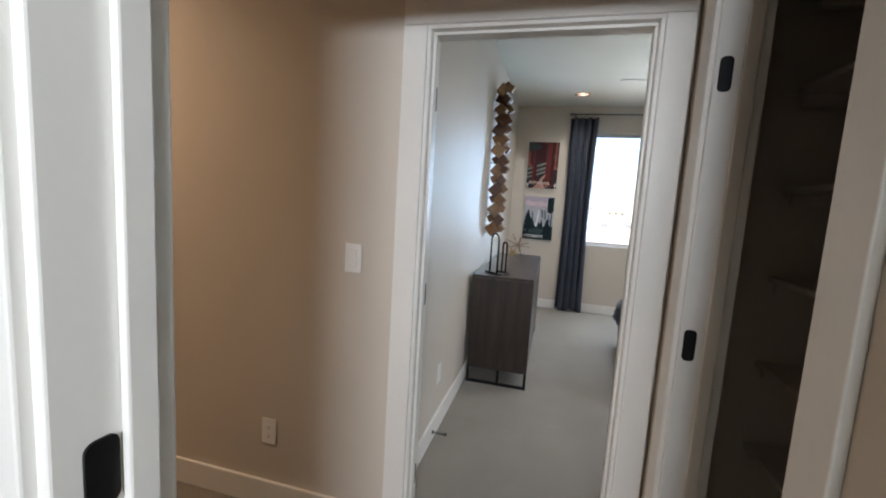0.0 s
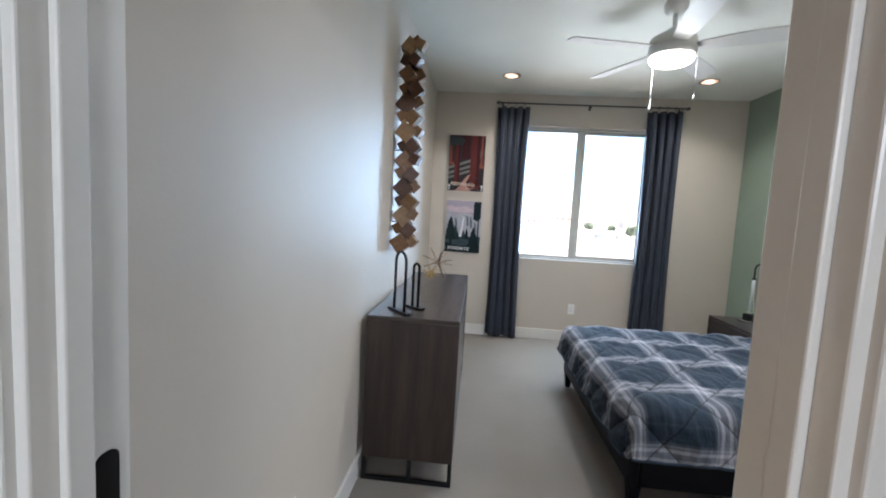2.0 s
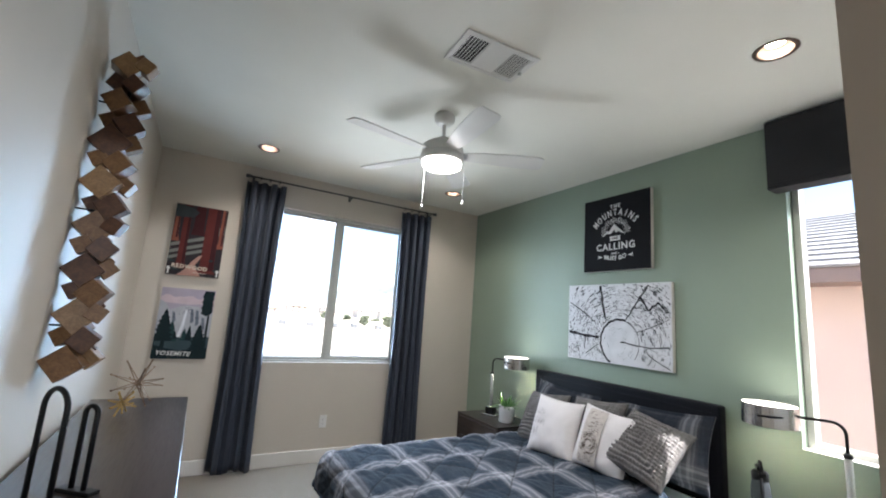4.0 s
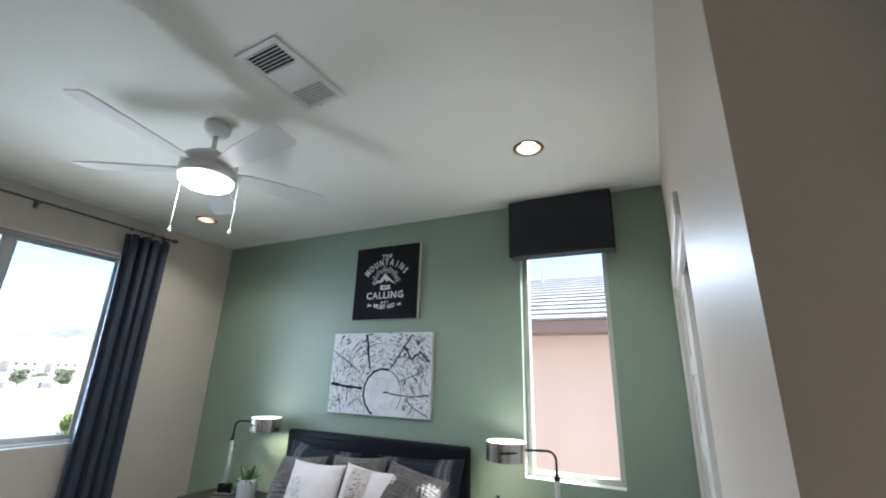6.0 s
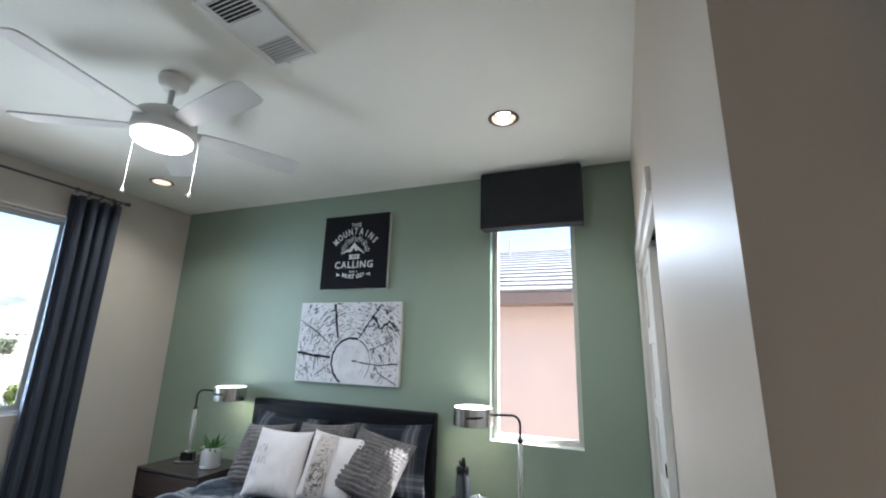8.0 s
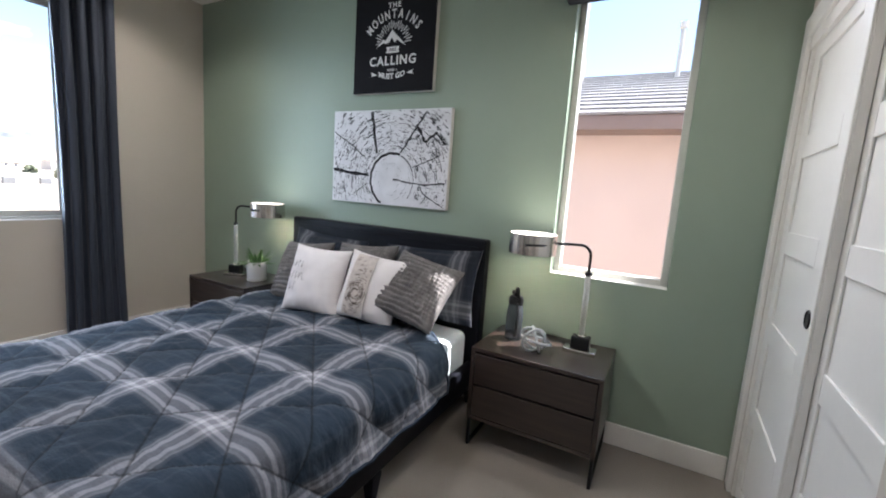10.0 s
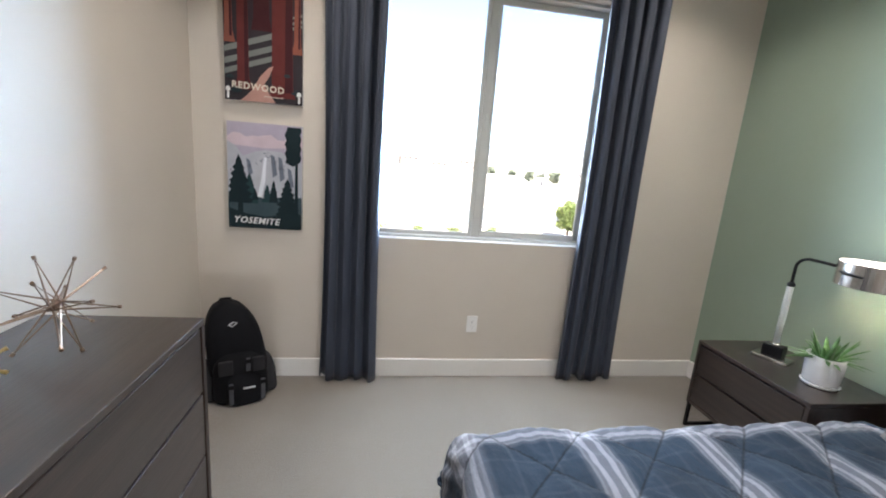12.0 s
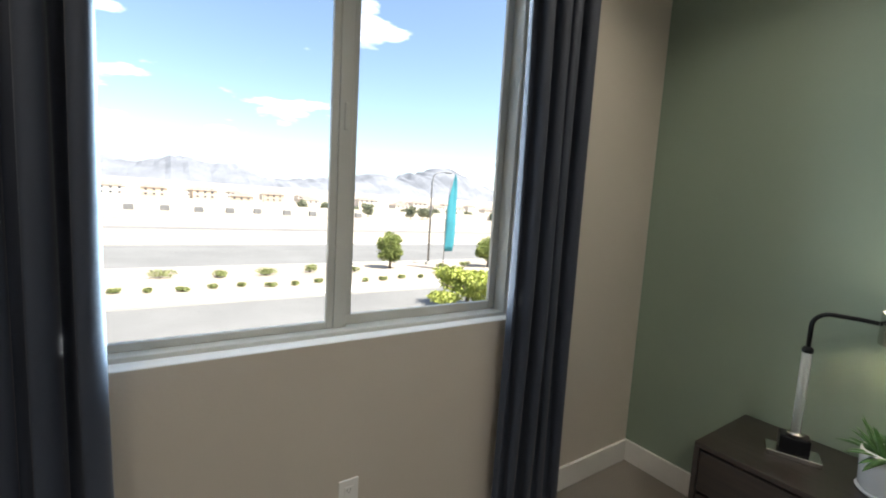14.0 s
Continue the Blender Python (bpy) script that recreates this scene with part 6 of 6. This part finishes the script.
def land(x, y):
    if y < 52:
        return GZ
    bank = 0.5 * math.exp(-((y - 58) / 3.5) ** 2)
    far = max(0, y - 90)
    return GZ + bank + 0.002 * far + (0.000012 * max(0, y - 400) ** 2 if y < 2500 else 0.000012 * 2100 ** 2)


ny_, nx_ = 60, 40
pts = {}
for i in range(nx_ + 1):
    for j in range(ny_ + 1):
        fy, fx = j / ny_, i / nx_ * 2 - 1
        y = -60 + 112 * min(1, fy / 0.3) if fy < 0.3 else 52 + (4150 - 52) * ((fy - 0.3) / 0.7) ** 3.2
        x = fx * 120 + math.copysign(abs(fx) ** 4 * 3300, fx)
        pts[i, j] = ground.verts.new((x, y, land(x, y)))
for i in range(nx_):
    for j in range(ny_):
        ground.faces.new((pts[i, j], pts[i + 1, j], pts[i + 1, j + 1], pts[i, j + 1]))
structure("ground", ground, SAND, "pale desert gravel running out to the mountains", "ground")
structure("road_near", box(-90, 120, 13.0, 25.2, GZ - 0.1, GZ + 0.012), ASPHALT, "sunlit asphalt road below the window", "road")
structure("road_far", box(-90, 120, 34.5, 47.5, GZ - 0.1, GZ + 0.012), ASPHALT, "second sunlit asphalt carriageway", "road")
structure("road_distant", box(-90, 200, 62, 67, GZ - 0.2, GZ + 0.16), ASPHALT, "dark distant road across the gravel", "road")
for k, y in enumerate((12.85, 25.2, 34.35, 47.5)):
    structure("kerb_%d" % (k + 1), box(-90, 120, y, y + 0.15, GZ - 0.1, GZ + 0.15, 0.02, 1), CONCRETE, "pale concrete road kerb", "kerb")
structure("pavement", box(-90, 120, 25.36, 26.9, GZ - 0.1, GZ + 0.14), CONCRETE, "pale concrete pavement along the road", "pavement")


def leaves(bm, at, rx, rz, n, size, rng):
    for _ in range(n):
        a, b = rng.uniform(0, 2 * math.pi), rng.uniform(-1, 1)
        r = rng.uniform(0.35, 1.0) ** 0.6 * (0.75 + 0.35 * noise.noise((3 * math.cos(a), 3 * math.sin(a), 2 * b + at[0])))
        p = Vector((at[0] + rx * r * math.cos(a) * math.sqrt(1 - b * b), at[1] + rx * r * math.sin(a) * math.sqrt(1 - b * b), at[2] + rz * r * b))
        d = Vector((rng.uniform(-1, 1), rng.uniform(-1, 1), rng.uniform(-0.6, 1))).normalized()
        s = d.orthogonal().normalized()
        q = d.cross(s)
        w = size * rng.uniform(0.6, 1.3)
        bm.faces.new([bm.verts.new(p + s * w), bm.verts.new(p + q * w * 0.5), bm.verts.new(p - s * w), bm.verts.new(p - q * w * 0.5)])


def tree(x, y, h, r, n, label, seed, leaf=0.12, base=GZ, green=None, low=0.30, bushy=False):
    t = thing("tree", (x, y, base), 0, label, "tree", "street trees")
    rng = random.Random(seed)
    trunk = part("trunk", tube([(0, 0, 0), (0.05, 0.02, h * 0.25), (0.0, 0.06, h * 0.5)], [0.11, 0.08, 0.05], 8), BARK, t, smooth=True)
    bm = bmesh.new()
    for k in range(6):
        a = k * 1.05 + rng.uniform(-0.3, 0.3)
        tube([(0, 0.03, h * rng.uniform(0.28, 0.45)), (r * 0.4 * math.cos(a), r * 0.4 * math.sin(a), h * 0.6), (r * 0.7 * math.cos(a), r * 0.7 * math.sin(a), h * 0.78)], [0.045, 0.03, 0.012], 6, bm)
    part("limbs", bm, BARK, t)
    bm = bmesh.new()
    for k in range(9):
        a = rng.uniform(0, 6.28)
        rr = r * rng.uniform(0.1, 0.62)
        leaves(bm, (rr * math.cos(a), rr * math.sin(a), h * rng.uniform(low, 0.85)), r * rng.uniform(0.35, 0.5), h * rng.uniform(0.15, 0.23), n // 9, leaf, rng)
    if bushy:
        leaves(bm, (0, 0, h * 0.55), r * 0.8, h * 0.46, n, leaf, rng)
    part("crown", bm, green or FOLIAGE, t)
    return t


tree(12.5, 20.8, 1.85, 2.7, 8500, "bright green desert tree beside the near road", 1, 0.085, low=0.2)
tree(14.25, 32.3, 2.6, 1.15, 4500, "small round green tree on the gravel strip", 2, 0.085, GZ, MIDLEAF, 0.3, True)
tree(22.4, 31.3, 2.6, 1.3, 4200, "small green tree further along the strip", 3, 0.085, GZ, MIDLEAF, 0.3, True)
rng = random.Random(17)
for k in range(20):
    x, y = 36 + k * 5 + rng.uniform(-2, 2), 120 + rng.uniform(-8, 25)
    tree(x, y, rng.uniform(3.0, 4.6), rng.uniform(1.9, 2.8), 700, "distant green tree before the houses, haze put into its colour", 30 + k, 0.3, GZ, HAZE_LEAF, 0.3, True)


def shrub(x, y, r, h, seed):
    t = thing("shrub", (x, y, GZ), 0, "low green desert shrub on pale gravel", "shrub", "roadside shrubs")
    bm = bmesh.new()
    rng = random.Random(seed)
    for k in range(5):
        leaves(bm, (rng.uniform(-0.5, 0.5) * r, rng.uniform(-0.3, 0.3) * r, h * 0.5), r * 0.62, h * 0.48, 90, 0.055, rng)
    part("leaves", bm, SHRUB, t)
    bm = bmesh.new()
    for k in range(6):
        tube([(0, 0, 0), (r * 0.5 * math.cos(k), r * 0.5 * math.sin(k), h * 0.6)], [0.012, 0.005], 5, bm)
    part("stems", bm, BARK, t)


for k, (x, r, h) in enumerate(((-2.0, 0.5, 0.45), (0.8, 0.85, 0.55), (3.3, 0.6, 0.45), (5.9, 0.75, 0.5), (8.5, 0.5, 0.62), (11.3, 0.5, 0.4), (18.0, 0.6, 0.4), (20.6, 0.6, 0.45))):
    shrub(x, 31.6 + 0.3 * math.sin(k * 2), r, h, 50 + k)
for k in range(16):
    shrub(-2.2 + 1.28 * k, 28.3 + 0.25 * math.sin(k * 1.7), 0.3 + 0.08 * math.sin(k * 2.3), 0.26, 80 + k)

pole = thing("street_lamp", (18.1, 33.4, GZ), 0, "tall street lamp with a curved arm", "street lamp")
part("pole", tube([(0, 0, 0), (0, 0, 6.4), (0.12, 0, 6.9), (0.5, 0, 7.15), (1.3, 0, 7.25)], [0.085, 0.06, 0.05, 0.04, 0.035], 10), STEEL, pole, smooth=True)
part("lamp_head", box(1.15, 1.75, -0.12, 0.12, 7.16, 7.29, 0.04), STEEL, pole)
part("base", box(-0.18, 0.18, -0.18, 0.18, 0, 0.25, 0.03), CONCRETE, pole)
copy_thing(pole, pose(12.0, 150, GZ, 0, 0, 0))

flag = thing("feather_banner", (17.7, 30.7, GZ), 0, "tall teal feather banner on a bent pole", "banner")
flag.scale = (1.5, 1.3, 1.36)
part("pole", tube([(0, 0, 0), (0.05, 0, 3.0), (0.22, 0, 4.6), (0.45, 0, 5.15)], [0.025, 0.02, 0.014, 0.01], 8), STEEL, flag, smooth=True)
bm = bmesh.new()
rows = []
for k in range(15):
    f = k / 14
    z = 1.0 + 4.1 * f
    x0 = 0.02 + 0.42 * max(0, (z - 2.6) / 2.5) ** 2
    w = 0.62 * math.sin(math.pi * min(1, 0.22 + f * 0.78)) ** 0.7
    rows.append([bm.verts.new((x0 + w * i / 4, 0.05 * math.sin(i * 1.3 + 6 * f), z)) for i in range(5)])
for a, b in zip(rows, rows[1:]):
    for i in range(4):
        bm.faces.new((a[i], a[i + 1], b[i + 1], b[i]))
cloth_ob = part("banner_cloth", bm, TEAL, flag, smooth=True)
cloth_ob.modifiers.new("cloth", "SOLIDIFY").thickness = 0.006


def house(x, y, w, d, h, wall, turn, seed, label):
    z0 = land(x, y) - 0.3
    t = thing("house", (x, y, z0), turn, label, "house", "distant houses")
    part("wall", box(-w, w, -d, d, 0, h), wall, t)
    roof = bmesh.new()
    e = 0.5
    base = [roof.verts.new(p) for p in ((-w - e, -d - e, h), (w + e, -d - e, h), (w + e, d + e, h), (-w - e, d + e, h))]
    top = [roof.verts.new(p) for p in ((-w * 0.45, 0, h + d * 0.42), (w * 0.45, 0, h + d * 0.42))]
    for f in ((0, 1, 5, 4), (1, 2, 5), (2, 3, 4, 5), (3, 0, 4), (3, 2, 1, 0)):
        allv = base + top
        roof.faces.new([allv[i] for i in f])
    part("roof", roof, FARROOF, t)
    for lvl in (1.2, 4.0) if h > 5 else (1.2,):
        for k in range(3):
            u = -w * 0.6 + k * w * 0.6
            part("window", box(u - 0.7, u + 0.7, -d - 0.06, -d + 0.02, lvl, lvl + 1.3), FARGLASS, t)


rng = random.Random(9)
for k in range(14):
    x = -40 + 15.5 * k + rng.uniform(-1.5, 1.5)
    rust = k in (2, 3, 4, 5)
    house((x + 6) * 1.55, 330 + rng.uniform(-12, 12), 7.0, 5.4, rng.choice((3.3, 5.8, 5.8)), HAZE_RUST if rust else HAZE_WALL, rng.uniform(-8, 8), k,
          "distant rust-brown stucco house with a tiled roof, paled for haze" if rust else "distant stucco house with a tiled roof, paled for haze")
for k in range(12):
    x = 16 + 34 * k + rng.uniform(-4, 4)
    house(x, 430 + rng.uniform(-10, 14), 6.2, 5.2, 5.8, HAZE_WALL, rng.uniform(-12, 12), 40 + k, "stucco house in the further row, paled for haze")
structure("wall_block", box(-60, 140, 131, 131.4, GZ - 0.2, GZ + 2.0), BLOCKWALL, "long pale block wall before the houses", "wall")
for k in range(9):
    c = thing("utility_box", (-6 + 6.5 * k, 118 + 2 * math.sin(k * 2), land(0, 118) - 0.02), 0, "small grey utility cabinet on the gravel", "utility box", "utility boxes")
    part("cabinet", box(-0.9, 0.9, -0.6, 0.6, 0, 1.3, 0.05, 1), STEEL, c)

# mountains
mountains = bmesh.new()
rows = []
for j in range(11):
    g = j / 10
    row = []
    for i in range(221):
        x = -2600 + 7200 * i / 220
        y = 3050 + 900 * g
        ridge = 150 + 150 * noise.noise((x * 0.0016 + 3.1, 0.7, 0)) + 70 * noise.noise((x * 0.005, 1.3, 0)) + 26 * noise.noise((x * 0.018, g * 2, 0)) + 12 * noise.noise((x * 0.05, g * 5, 4))
        ridge += 120 * math.exp(-((x - 260) / 420) ** 2) + 190 * math.exp(-((x - 2550) / 500) ** 2)
        row.append(mountains.verts.new((x, y + 60 * noise.noise((x * 0.004, g * 3, 9)), 20 + max(10, ridge) * math.sin(math.pi / 2 * g ** 0.8))))
    rows.append(row)
for a, b in zip(rows, rows[1:]):
    for i in range(220):
        mountains.faces.new((a[i], a[i + 1], b[i + 1], b[i]))
tagged(part("mountains", mountains, HAZE_ROCK), "desert mountain range with blue-grey haze put into its colour", "mountains", kind="structure")

# the house's own outer walls
OUTER = plain("tan_house_stucco", (0.62, 0.55, 0.47), 0.9, vary=0.05, scale=1.2, fine=70, relief=0.6, depth=0.004)
structure("wall_outer_east", slab((-0.7, 7.36), (GZ - 0.1, 3.0), (3.4905, 3.515), [WIN2], across_x), OUTER, "tan stucco outer wall beside the neighbour", "wall")
structure("wall_outer_north", slab((-0.12, 3.515), (GZ - 0.1, 3.0), (7.3605, 7.385), [WIN], across_y), OUTER, "tan stucco outer wall under the wide window", "wall")

# neighbouring house beside the narrow window
nb = thing("neighbour_house", (6.1, 4.5, GZ), 0, "pink stucco house with grey tile roof and brown eaves", "house")
ez = 2.05 - GZ
part("wall", box(0, 7, -11, 2.6, -0.2, ez + 0.05), STUCCO, nb)
part("soffit", box(-0.42, 0.0, -11.3, 2.9, ez, ez + 0.03), FASCIA, nb)
part("fascia", box(-0.46, -0.42, -11.3, 2.9, ez - 0.01, ez + 0.135, 0.004, 1), FASCIA, nb)
slope = math.atan2(1.46, 4.0)
roof = part("roof", prism([(-0.42, ez + 0.125), (3.6, ez + 0.125 + 4.02 * math.tan(slope)), (7.6, ez + 0.125)], 14.2, lambda u, v, w: (u, -11.3 + w, v)), FASCIA, nb)
course = {}
run = 0.31
for k in range(14):
    bm_key = "course"
    if bm_key not in course:
        bm = bmesh.new()
        for i in range(42):
            y = -11.25 + 0.335 * i
            box(0.0, run + 0.06, y + 0.003, y + 0.332, 0.012, 0.040, 0, 1, bm)
        me = bpy.data.meshes.new("tile_course")
        bm.to_mesh(me)
        bm.free()
        me.materials.append(ROOFTILE)
        course[bm_key] = me
    ob = new("tile_course", course[bm_key])
    ob.parent = roof
    ob.matrix_basis = Matrix.Translation((-0.47 + run * k * math.cos(slope), 0.16 * (k % 2), ez + 0.1255 + run * k * math.sin(slope))) @ Matrix.Rotation(-slope + radians(4.5), 4, "Y")
part("vent_pipe", tube([(2.7, -0.9, ez + 1.2), (2.7, -0.9, ez + 2.05)], 0.036, 12), BLOCKWALL, nb)
part("vent_cap", tube([(2.7, -0.9, ez + 2.03), (2.7, -0.9, ez + 2.12)], 0.06, 12), BLOCKWALL, nb)
part("vent_pipe", tube([(2.9, 0.6, ez + 1.25), (2.9, 0.6, ez + 1.75)], 0.025, 10), BLOCKWALL, nb)
